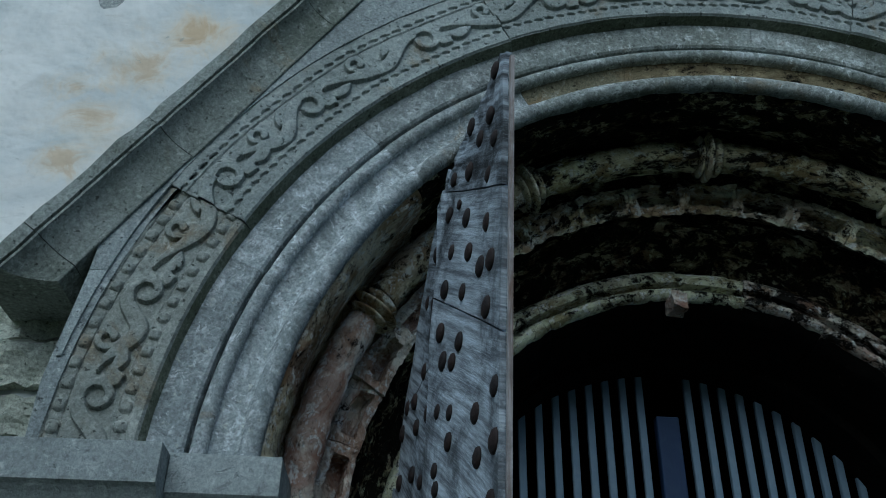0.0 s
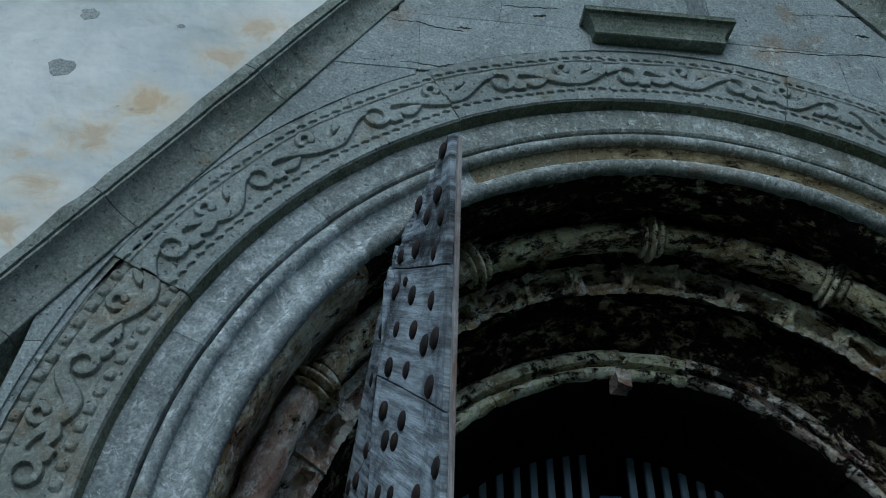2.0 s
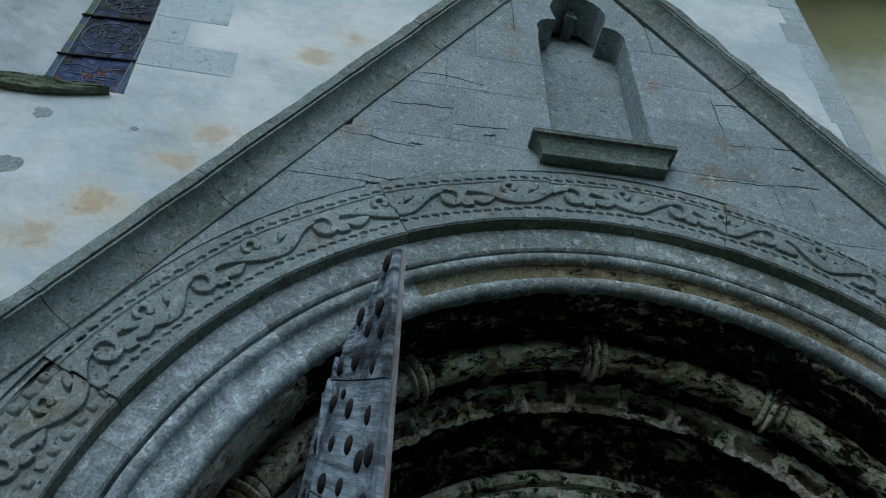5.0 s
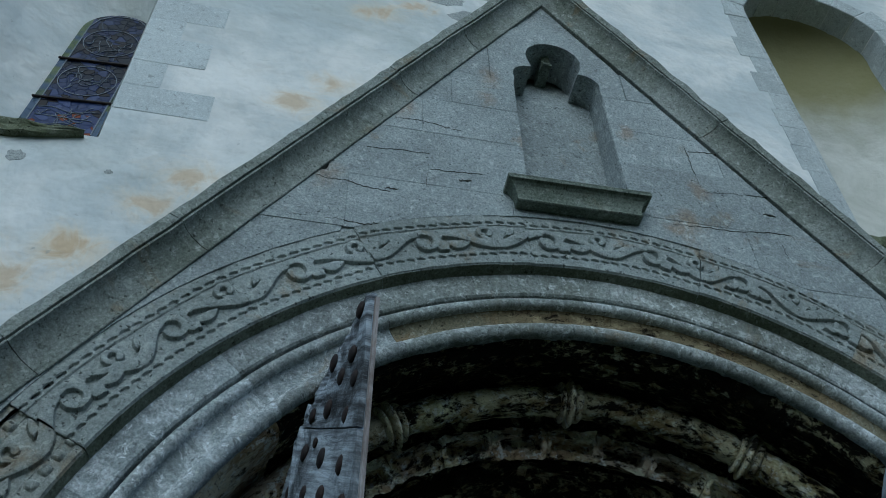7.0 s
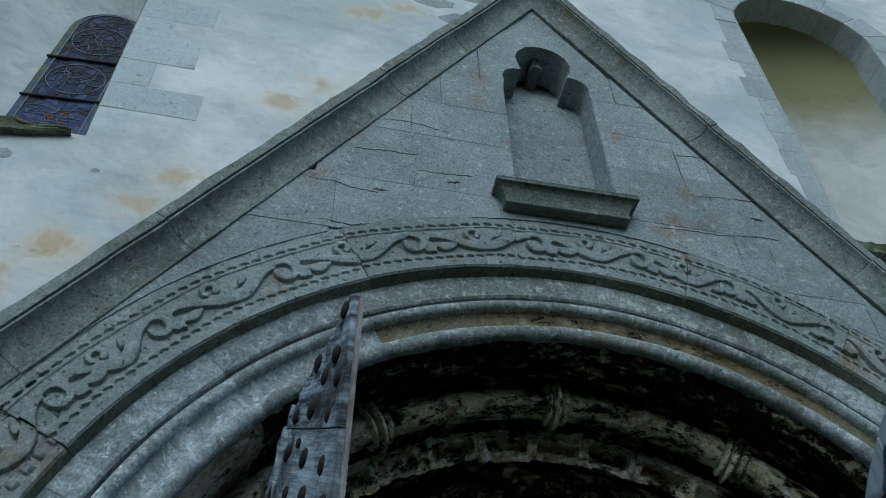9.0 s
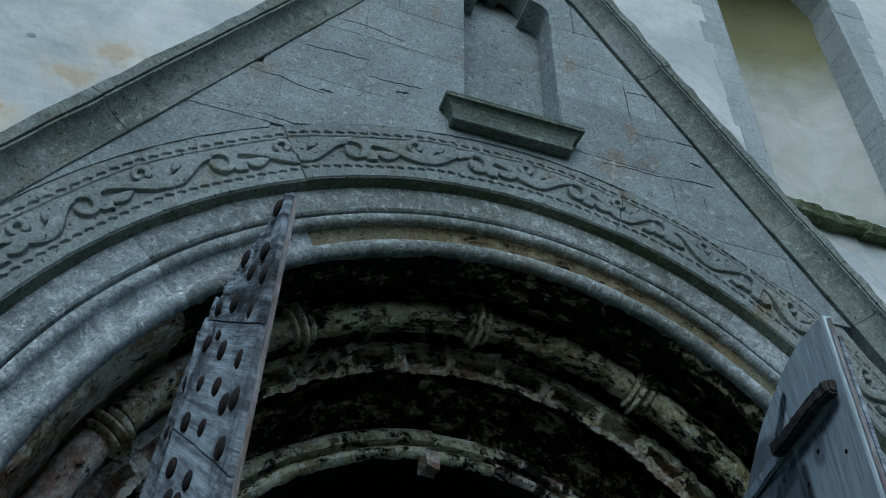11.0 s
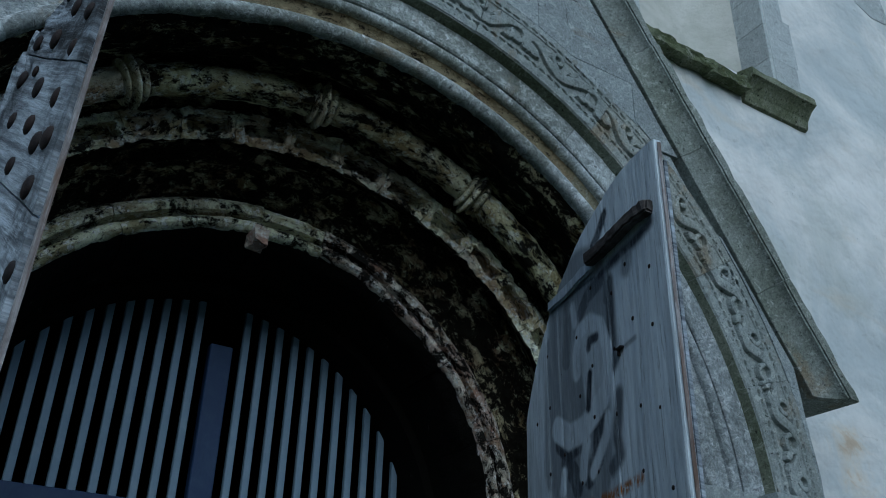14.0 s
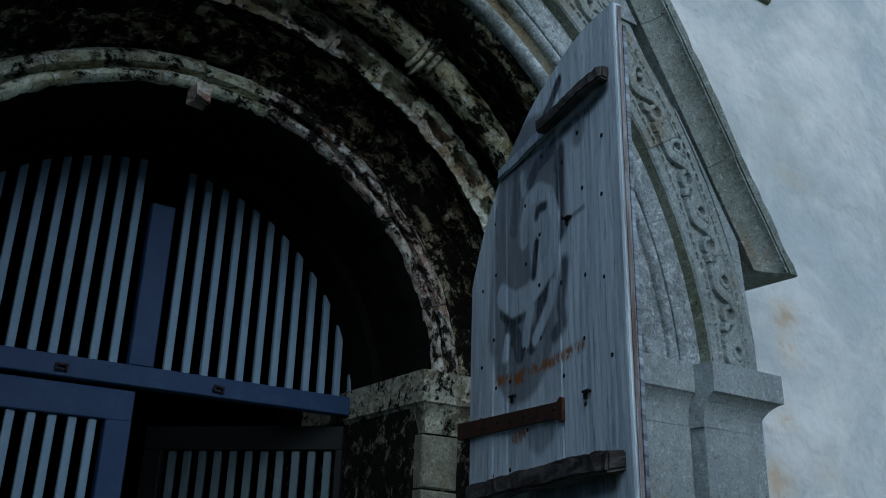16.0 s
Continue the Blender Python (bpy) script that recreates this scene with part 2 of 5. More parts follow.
M_HOLLOW_MID = limestone("ochre_stained_hollow", (0.24, 0.225, 0.16), (0.15, 0.135, 0.085), (0.36, 0.36, 0.31), ochre=1.0, lump=0.3)
M_QUOIN = limestone("quoin_limestone", (0.52, 0.555, 0.56), (0.42, 0.45, 0.46), (0.58, 0.60, 0.60), lichen=0.1, pits=0.6, vary=0.12, grit=0.3)
M_QUOIN_WASHED = limestone("limewashed_quoin", (0.62, 0.66, 0.675), (0.53, 0.565, 0.58), (0.68, 0.70, 0.70), pits=0.2, vary=0.10, grit=0.2)
M_IMPOST = limestone("impost_limestone", (0.37, 0.405, 0.41), (0.265, 0.29, 0.295), (0.48, 0.51, 0.51), ochre=0.2, lichen=0.2, pits=0.25, grit=0.32)
M_PATCH = limestone("bared_wall_stone", (0.44, 0.46, 0.46), (0.33, 0.35, 0.35), (0.58, 0.59, 0.58))
M_LEDGE = limestone("mossy_limestone", (0.20, 0.215, 0.15), (0.075, 0.09, 0.04), (0.32, 0.33, 0.28), ochre=0.3, pits=1.5)
# black crust, its cover raised further to put the hollows' shade into colour
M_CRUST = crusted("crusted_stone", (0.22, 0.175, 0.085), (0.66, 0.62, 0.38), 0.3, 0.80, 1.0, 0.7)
M_CRUST_PALE = crusted("flaking_stone", (0.34, 0.28, 0.12), (0.78, 0.76, 0.48), 0.3, 0.50, 0.5, 0.5)
M_PANEL = crusted("panelled_stone", (0.52, 0.43, 0.25), (0.92, 0.91, 0.72), 0.55, 0.40, 0.5, 0.3, 0.7)
M_RING = crusted("ring_stone", (0.34, 0.27, 0.14), (0.74, 0.70, 0.50), 0.3, 0.38, 0.25, 0.4)
M_JAMB = limestone("damp_jamb_limestone", (0.27, 0.265, 0.205), (0.12, 0.115, 0.08), (0.40, 0.40, 0.33), ochre=0.35, pits=0.5)
M_PATCHY = crusted("patchy_stone", (0.32, 0.25, 0.12), (0.70, 0.66, 0.44), 0.2, 0.52, 1.0, 0.5)
M_FLAKED = crusted("flaked_red_stone", (0.38, 0.28, 0.15), (0.76, 0.69, 0.50), 0.55, 0.26, 1.0, 0.5)
M_INNER = crusted("inner_arch_stone", (0.36, 0.32, 0.18), (0.78, 0.79, 0.58), 0.2, 0.38, 0.45, 0.4)
M_INNER_RED = crusted("reddened_inner_stone", (0.36, 0.25, 0.17), (0.80, 0.75, 0.65), 0.7, 0.56, 0.5, 0.5)
M_RUBBLE = limestone("rubble_limestone", (0.47, 0.49, 0.43), (0.31, 0.33, 0.27), (0.60, 0.62, 0.56), ochre=0.2, lichen=0.2)
M_SOIL = limestone("dark_joint_soil", (0.07, 0.07, 0.06), (0.04, 0.04, 0.035), (0.12, 0.12, 0.10))
M_RED = crusted("red_shaft_stone", (0.45, 0.30, 0.22), (0.82, 0.75, 0.66), 0.75, 0.10, 0.6, 0.2, 0.6)
# near-black stone: shade of soffit, vault and porch put into its colour
M_TUNNEL = crusted("unlit_stone", (0.03, 0.028, 0.022), (0.05, 0.05, 0.042), 0.1, 1.2)
# darkest crust: the deep cove's shade is put into its colour too
M_CRUST_SHADED = crusted("crusted_shade_stone", (0.20, 0.145, 0.07), (0.62, 0.56, 0.36), 0.4, 0.76)
M_WALL = limewash("limewash")
M_NICHE = plaster_green("damp_plaster")
M_DOOR_IN = old_wood("silvered_planks", (0.62, 0.69, 0.78), (0.40, 0.46, 0.54), (1, 1, 0.07), 0.3)
M_DOOR_OUT = old_wood("weathered_boards", (0.54, 0.60, 0.68), (0.14, 0.155, 0.18), (-0.212, 0.977, 0.62, 0.16, 1.3), 0.98, 0.75, 0.25)
M_DOOR_ROT_SHADE = old_wood("rotten_shaded_boards", (0.42, 0.47, 0.54), (0.035, 0.038, 0.045), (-0.212, 0.977, 0.62, 0.16, 1.3), 0.98, 0.75, 0.25)
M_STRIP = old_wood("edge_strip_wood", (0.46, 0.45, 0.47), (0.15, 0.10, 0.075), (1, 1, 0.08), 0.6)
M_BATTEN = old_wood("dark_batten_wood", (0.13, 0.115, 0.11), (0.018, 0.014, 0.013), (0.3, 0.3, 1), 0.6)


def painted_wood(name, base, dark):
    """Silvered planks with the rest of a dark painting and rust streaks soaked into them."""
    n = Nodes(name)
    v = n.squash(1, 1, 0.06)
    grain = n.noise(34, 9, 0.72, 0.5, v)
    c = n.mix(n.step(grain, 0.35, 0.65), dark, base)
    c = n.mix(n.step(n.noise(6, 10, 0.72, 0.4, n.squash(1, 1, 0.25)), 0.45, 0.68, 0.0, 0.5), c, tuple(k * 0.45 for k in dark))
    streak = n.step(n.noise(16, 10, 0.8, 0.2, n.squash(1, 1, 0.05)), 0.53, 0.66, 0.0, 0.6)
    streak = n.math("MULTIPLY", streak, n.step(n.noise(3.0, 4, 0.6), 0.40, 0.60))
    c = n.mix(streak, c, tuple(k * 0.30 for k in dark))
    soak = n.t.nodes.new("ShaderNodeAttribute")
    soak.attribute_name = "pigment"
    dark_paint, rust, _ = n.split(soak.outputs["Vector"])
    rub = n.noise(26, 9, 0.75, 0.3, n.squash(1, 1, 0.25))
    amount = n.math("MULTIPLY", dark_paint, n.step(rub, 0.45, 0.70, 1.0, 0.68))
    c = n.mix(amount, c, (0.020, 0.026, 0.038))
    c = n.mix(n.math("MULTIPLY", rust, n.step(n.noise(38, 7, 0.7, 0.6, n.squash(1, 1, 0.5)), 0.42, 0.56)), c, (0.30, 0.12, 0.025))
    c = n.mix(n.step(n.noise(90, 8, 0.78, 0.2, v), 0.54, 0.64, 0.0, 0.65), c, tuple(k * 0.35 for k in dark))
    tone = n.math("ADD", n.math("MULTIPLY", n.random(), 0.25), 0.87)
    c = n.mix(1.0, c, tone, "MULTIPLY")
    b = n.bump(grain, 0.7, 0.004)
    b = n.bump(n.noise(120, 6, 0.7, 0.2, v), 0.5, 0.002, b)
    return n.done(c, 0.9, b, spec=0.15)


M_DOOR_PAINTED = painted_wood("painted_planks", (0.74, 0.80, 0.86), (0.58, 0.64, 0.71))
M_IRON = iron("rusty_iron")
M_NAIL = iron("nail_iron", (0.010, 0.007, 0.008), 0.07)
M_BLUE = paint("blue_gate_paint", (0.024, 0.047, 0.118), (0.055, 0.09, 0.155), 0.4)
# frame of the open leaf: blue paint darkened to hold the shade inside
M_BLUE_SHADE = paint("blue_gate_paint_shade", (0.006, 0.007, 0.009), (0.014, 0.015, 0.017), 0.3)
M_JAMB_DARK = crusted("dark_jamb_stone", (0.12, 0.10, 0.06), (0.30, 0.29, 0.22), 0.2, 0.85, 1.0, 0.4)
M_IMPOST_DARK = crusted("sooty_impost_stone", (0.20, 0.18, 0.12), (0.40, 0.40, 0.32), 0.1, 0.40, 0.5, 0.3)
# slats of the open leaf: the pale paint with shade put into it
M_SLAT_SHADE = paint("slat_paint_shade", (0.11, 0.15, 0.17), (0.16, 0.20, 0.22), 0.4)
M_SLAT = paint("pale_slat_paint", (0.21, 0.29, 0.385), (0.30, 0.37, 0.45), 0.4)
M_GRASS = limestone("ground_grass", (0.09, 0.105, 0.05), (0.055, 0.07, 0.028), (0.15, 0.155, 0.10))


# ---- mesh helpers ----
CZ = 2.16  # the arch's centre stands this high, on x = 0


def mesh_of(name, verts, faces, material, smooth=False):
    me = bpy.data.meshes.new(name)
    me.from_pydata([tuple(v) for v in verts], [], faces)
    me.materials.append(material)
    if smooth:
        me.shade_smooth()
    me.update()
    return me


def part(name, me, parent=None, label=""):
    """Links a mesh, or a bmesh made into one, as one object under a thing."""
    ob = new(name, me)
    if parent is not None:
        ob.parent = parent
    if label:
        ob["label"] = label
    return ob


def thing(name, label, category, group="", kind="", at=(0, 0, 0)):
    ob = new(name)
    ob.location = at
    ob.empty_display_size = 0.1
    bpy.context.view_layer.update()
    return tagged(ob, label, category, group, kind)


def bm_mesh(name, bm, material, smooth=False):
    bmesh.ops.recalc_face_normals(bm, faces=bm.faces)
    me = bpy.data.meshes.new(name)
    bm.to_mesh(me)
    bm.free()
    me.materials.append(material)
    if smooth:
        me.shade_smooth()
    return me


def box_bm(bm, lo, hi, bevel=0.0, m=None):
    made = bmesh.ops.create_cube(bm, size=1.0)
    vs = made["verts"]
    for v in vs:
        v.co = Vector([(lo[i] + hi[i]) / 2 + v.co[i] * (hi[i] - lo[i]) for i in range(3)])
    if bevel:
        es = list({e for v in vs for e in v.link_edges})
        vs = bmesh.ops.bevel(bm, geom=es, offset=bevel, segments=1, affect="EDGES", profile=0.5)["verts"]
    if m is not None:
        for v in {v for v in vs}:
            v.co = m @ v.co
    return vs


def polar(r, deg, y):
    a = radians(deg)
    return (r * math.cos(a), y, CZ + r * math.sin(a))


def wobble(p, freq, amount):
    q = Vector(p) * freq
    return Vector((noise.noise(q), noise.noise(q + Vector((7, 3, 1))), noise.noise(q + Vector((2, 9, 5))))) * amount


def lathe(name, profile, a0, a1, material, step=1.2, rough=0.0, freq=9.0, smooth=True, lift=0.0, closed=True):
    """A curved stone: a section of (radius, depth) points swept round the arch from a0 to a1 degrees."""
    n = max(2, int(abs(a1 - a0) / step) + 1)
    k = len(profile)
    verts, faces = [], []
    for i in range(n):
        a = a0 + (a1 - a0) * i / (n - 1)
        for r, y in profile:
            p = Vector(polar(r + lift, a, y))
            if rough:
                p += wobble(p, freq, rough) + wobble(p, freq * 3.1, rough * 0.45)
                if rough > 0.0055:
                    p += wobble(p, freq * 8.0, rough * 0.32)
            verts.append(p)
    last = k if closed else k - 1
    for i in range(n - 1):
        for j in range(last):
            a, b = i * k + j, i * k + (j + 1) % k
            faces.append((a, b, b + k, a + k))
    if closed:
        faces.append(tuple(range(k))[::-1])
        faces.append(tuple(range((n - 1) * k, n * k)))
    me = mesh_of(name, verts, faces, material)
    if smooth:
        for p in me.polygons:
            p.use_smooth = len(p.vertices) == 4
        me.set_sharp_from_angle(angle=radians(38))
    return me


def tube(name, big, y, a0, a1, radius, material, step=1.0, sides=20, rough=0.0):
    """A curved roll round the arch; radius is a function of the angle."""
    n = max(2, int(abs(a1 - a0) / step) + 1)
    verts, faces = [], []
    for i in range(n):
        a = a0 + (a1 - a0) * i / (n - 1)
        rho = radius(a)
        for j in range(sides):
            b = 2 * math.pi * j / sides
            p = Vector(polar(big + rho * math.cos(b), a, y + rho * math.sin(b)))
            if rough:
                p += wobble(p, 8, rough) + wobble(p, 27, rough * 0.6) + wobble(p, 75, rough * 0.35)
            verts.append(p)
    for i in range(n - 1):
        for j in range(sides):
            a, b = i * sides + j, i * sides + (j + 1) % sides
            faces.append((a, b, b + sides, a + sides))
    faces.append(tuple(range(sides))[::-1])
    faces.append(tuple(range((n - 1) * sides, n * sides)))
    me = mesh_of(name, verts, faces, material)
    for p in me.polygons:
        p.use_smooth = len(p.vertices) == 4
    return me


def dense(profile, gap=0.012):
    """The same section with more points, for rough stone."""
    out = []
    for p, q in zip(profile, profile[1:]):
        n = max(1, int(math.dist(p, q) / gap))
        out += [(p[0] + (q[0] - p[0]) * i / n, p[1] + (q[1] - p[1]) * i / n) for i in range(n)]
    return out + [profile[-1]]


def plate(name, outer, holes, y0, y1, material):
    """A flat wall in the xz plane between two depths, with openings that go through it."""
    bm = bmesh.new()
    loops = []
    for loop in [outer, *holes]:
        vs = [bm.verts.new((x, y0, z)) for x, z in loop]
        loops.append(vs)
        for a, b in zip(vs, vs[1:] + vs[:1]):
            bm.edges.new((a, b))
    if holes:
        bmesh.ops.triangle_fill(bm, use_beauty=True, use_dissolve=False, edges=bm.edges[:])
    else:
        bm.faces.new(loops[0])
    front = bm.faces[:]
    twin = {v: bm.verts.new((v.co.x, y1, v.co.z)) for v in bm.verts[:]}
    for f in front:
        bm.faces.new([twin[v] for v in reversed(f.verts)])
    for vs in loops:
        for a, b in zip(vs, vs[1:] + vs[:1]):
            bm.faces.new((a, b, twin[b], twin[a]))
    return bm_mesh(name, bm, material)


def clip(poly, a, b, c):
    """What of a convex outline lies where a*x + b*z <= c."""
    out = []
    for p, q in zip(poly, poly[1:] + poly[:1]):
        dp, dq = a * p[0] + b * p[1] - c, a * q[0] + b * q[1] - c
        if dp <= 0:
            out.append(p)
        if dp * dq < 0:
            t = dp / (dp - dq)
            out.append((p[0] + t * (q[0] - p[0]), p[1] + t * (q[1] - p[1])))
    return out


def outside_arch(poly, radius):
    """What of an outline lies outside the arch's circle."""
    fine = []
    for p, q in zip(poly, poly[1:] + poly[:1]):
        n = max(1, int(math.dist(p, q) / 0.025))
        fine += [(p[0] + (q[0] - p[0]) * i / n, p[1] + (q[1] - p[1]) * i / n) for i in range(n)]
    if all(math.hypot(x, z - CZ) < radius + 0.012 for x, z in fine):
        return []
    out = []
    for x, z in fine:
        d = math.hypot(x, z - CZ)
        if d < radius:
            x, z = x * radius / d, CZ + (z - CZ) * radius / d
        if not out or math.dist(out[-1], (x, z)) > 0.004:
            out.append((x, z))
    if len(out) > 2 and math.dist(out[0], out[-1]) < 0.004:
        out.pop()
    return out if len(out) > 2 else []


def block(name, poly, front, back, material, joint=0.002, edge=0.004, rough=0.0):
    """One dressed stone: its outline in the xz plane, with a joint round it and worn edges."""
    cx, cz = sum(p[0] for p in poly) / len(poly), sum(p[1] for p in poly) / len(poly)

    def pull(by):
        out = []
        for x, z in poly:
            d = math.hypot(cx - x, cz - z) or 1
            out.append((x + (cx - x) / d * by * 1.3, z + (cz - z) / d * by * 1.3))
        return out

    k = len(poly)
    verts = [(x, back, z) for x, z in pull(joint)] + [(x, front + edge, z) for x, z in pull(joint)] + [(x, front, z) for x, z in pull(joint + edge)]
    if rough:
        verts = [Vector(v) + wobble(v, 14, rough) for v in verts]
    faces = []
    for ring in (0, 1):
        for j in range(k):
            a, b = ring * k + j, ring * k + (j + 1) % k
            faces.append((a, b, b + k, a + k))
    faces.append(tuple(range(2 * k, 3 * k)))
    return mesh_of(name, verts, faces, material)


# ---- ground ----
ground = part("ground", mesh_of("ground", [(-400, -400, 0), (400, -400, 0), (400, 400, 0), (-400, 400, 0)], [(0, 1, 2, 3)], M_GRASS))
tagged(ground, "trodden ground of thin grass and gravel before the church", "ground", kind="structure")

# unseen plain walls, added round and behind to block light from the low sky
M_SKY_SCREEN = limestone("sky_screen_stone", (0.12, 0.125, 0.105), (0.07, 0.075, 0.06), (0.2, 0.2, 0.18))
sky_screen = bmesh.new()
box_bm(sky_screen, (-13, -12.6, -0.1), (13, -12, 5.4))
box_bm(sky_screen, (-13.6, -12.6, -0.1), (-13, 1.2, 4.2))
box_bm(sky_screen, (13, -12.6, -0.1), (13.6, 1.2, 4.2))
tagged(part("wall_yard", bm_mesh("wall_yard", sky_screen, M_SKY_SCREEN)), "unseen tall dark wall added to block low sky light", "wall", kind="structure")

# ---- the church wall, with a lancet window and a round-headed recess ----
WALL_Y = 0.23


def arch_loop(x0, x1, z0, spring, n=14):
    c, r = (x0 + x1) / 2, (x1 - x0) / 2
    return [(x0, z0), (x1, z0)] + [(c + r * math.cos(math.pi * i / n), spring + r * math.sin(math.pi * i / n)) for i in range(n + 1)]


LANCET = arch_loop(-2.42, -1.785, 4.36, 5.60)
RECESS = arch_loop(1.42, 2.365, 4.45, 6.36)
PORTAL = [(-1.45, -0.2), (1.45, -0.2)] + [(1.45 * math.cos(math.pi * i / 24), CZ + 1.45 * math.sin(math.pi * i / 24)) for i in range(25)]
wall = part("wall_church", plate("wall_church", [(-9, -0.3), (9, -0.3), (9, 9.5), (-9, 9.5)], [LANCET, RECESS, PORTAL], WALL_Y, 1.5, M_WALL))
tagged(wall, "white limewashed rubble church wall with ochre stains", "wall", kind="structure")


def surround(name, loop_front, y0, loop_back, y1, material):
    """The slanting sides of a window opening."""
    k = len(loop_front)
    verts = [(x, y0, z) for x, z in loop_front] + [(x, y1, z) for x, z in loop_back]
    faces = [(j, (j + 1) % k, (j + 1) % k + k, j + k) for j in range(k)]
    return mesh_of(name, verts, faces, material)


# lancet: splayed plaster sides, stained glass, iron bars
lancet = thing("window_1", "narrow round-headed lancet window with stained glass", "window", kind="structure")


# sheared sideways with height so the window fits the camera's view
def view_shear(x, z):
    return x + 0.07 * (z - 4.72)


GLASS = [(view_shear(x, z), z) for x, z in arch_loop(-2.165, -1.845, 4.56, 5.365)]
part("splay", surround("splay", [(x, z) for x, z in arch_loop(-2.415, -1.790, 4.365, 5.595)], WALL_Y + 0.004, GLASS, 0.42, M_WALL), lancet, "whitewashed splayed jamb")


def stained_glass():
    """Leaded coloured glass, in panes of blue, violet, green and amber."""
    n = Nodes("stained_glass")
    v = n.squash(1, 0, 1)
    cell = n.cells(26, "F1", v)
    lead = n.cells(26, "DISTANCE_TO_EDGE", v).outputs["Distance"]
    hue = n.split(cell.outputs["Color"])[0]
    x, y, z = n.split()
    c = n.mix(n.step(hue, 0.35, 0.5), (0.004, 0.006, 0.014), (0.012, 0.018, 0.055))
    # lower panes lighter blue: the sky's reflection put into the glass colour
    c = n.mix(n.step(z, 5.05, 4.72, 0.0, 0.8), c, n.mix(n.step(hue, 0.4, 0.6), (0.03, 0.045, 0.13), (0.07, 0.09, 0.21)))
    c = n.mix(n.step(hue, 0.72, 0.76), c, (0.03, 0.04, 0.10))
    c = n.mix(n.step(hue, 0.86, 0.9), c, (0.008, 0.006, 0.010))
    c = n.mix(n.math("MULTIPLY", n.step(hue, 0.74, 0.76), n.step(z, 4.70, 4.71, 1.0, 0.0)), c, (0.16, 0.04, 0.015))
    x = n.math("SUBTRACT", x, n.math("MULTIPLY", n.math("SUBTRACT", z, 4.72), 0.07))
    border = n.math("ADD", n.step(x, -2.137, -2.133, 1.0, 0.0), n.step(x, -1.872, -1.868))
    c = n.mix(border, c, n.mix(n.step(n.noise(14, 2, 0.5, 0, n.squash(0.1, 0.1, 1)), 0.4, 0.6), (0.10, 0.13, 0.06), (0.06, 0.09, 0.15)))
    c = n.mix(n.step(lead, 0.006, 0.018, 1.0, 0.0), c, (0.05, 0.06, 0.085))
    b = n.bump(n.step(lead, 0.0, 0.07, 1.0, 0.0), 0.6, 0.003)
    return n.done(c, 0.15, b, spec=0.06)


M_GLASS = stained_glass()
M_LEAD = iron("lead_cames", (0.20, 0.22, 0.26), 0.0)
part("glass", plate("glass", GLASS, [], 0.405, 0.417, M_GLASS), lancet, "leaded stained glass in blue and violet")
for z in (4.795, 5.10):
    bm = bmesh.new()
    box_bm(bm, (-2.172, 0.394, z - 0.005), (-1.838, 0.404, z + 0.005), 0.002)
    for v in bm.verts:
        v.co = Vector((view_shear(v.co.x, z), v.co.y, v.co.z + 0.075 * (v.co.x + 2.0)))
    part("saddle_bar", bm_mesh("saddle_bar", bm, M_NAIL), lancet, "dark iron bar")
for zc in (5.27, 4.95):
    verts, faces = [], []
    for i in range(29):
        a = 2 * math.pi * i / 28
        for rr, yy in ((0.117, 0.404), (0.117, 0.402), (0.120, 0.402), (0.120, 0.404)):
            z = zc + rr * 0.95 * math.sin(a)
            verts.append((view_shear(-2.003 + rr * math.cos(a), z), yy, z))
    for i in range(28):
        for j in range(4):
            a, b = i * 4 + j, i * 4 + (j + 1) % 4
            faces.append((a, b, b + 4, a + 4))
    part("lead_ring", mesh_of("lead_ring", verts, faces, M_LEAD), lancet, "pale lead ring")


def came(line, half=0.0016):
    """A thin lead strip along a bent line on the glass."""
    line = [(view_shear(x, z), z) for x, z in line]
    verts, faces = [], []
    for i, (x, z) in enumerate(line):
        a, b = line[max(i - 1, 0)], line[min(i + 1, len(line) - 1)]
        d = math.hypot(b[0] - a[0], b[1] - a[1]) or 1
        nx, nz = -(b[1] - a[1]) / d * half, (b[0] - a[0]) / d * half
        verts += [(x + nx, 0.404, z + nz), (x + nx * 0.7, 0.4015, z + nz * 0.7), (x - nx * 0.7, 0.4015, z - nz * 0.7), (x - nx, 0.404, z - nz)]
        if i:
            k = 4 * i
            faces += [(k - 4 + j, k - 3 + j, k + 1 + j, k + j) for j in range(3)]
    part("came", mesh_of("came", verts, faces, M_LEAD), lancet)


came([(-2.135, 4.58), (-2.135, 5.38), (-2.11, 5.455), (-2.06, 5.50), (-2.0, 5.512), (-1.94, 5.50), (-1.89, 5.455), (-1.870, 5.38), (-1.870, 4.58)], 0.003)
rnd = random.Random(61)
for zc in (5.27, 4.95, 4.68):
    for i in range(9):
        a, r = rnd.uniform(0, 6.28), rnd.uniform(0.02, 0.085)
        x, z, turn = -1.995 + r * math.cos(a), zc + r * math.sin(a), rnd.uniform(0, 6.28)
        line = []
        for j in range(9):
            line.append((x, z))
            turn += rnd.uniform(-0.75, 0.95)
            x, z = x + 0.0125 * math.cos(turn), z + 0.0125 * math.sin(turn)
            if math.hypot(x + 1.995, z - zc) > 0.115:
                turn = math.atan2(zc - z, -1.995 - x)
        came(line, 0.0013)
    for i in range(3):
        bend = 0.012 * (i - 1)
        if zc < 4.7:
            came([(-2.12 + 0.025 * j, zc - 0.06 + 0.05 * i + bend * math.sin(j * 0.9)) for j in range(10)], 0.0012)
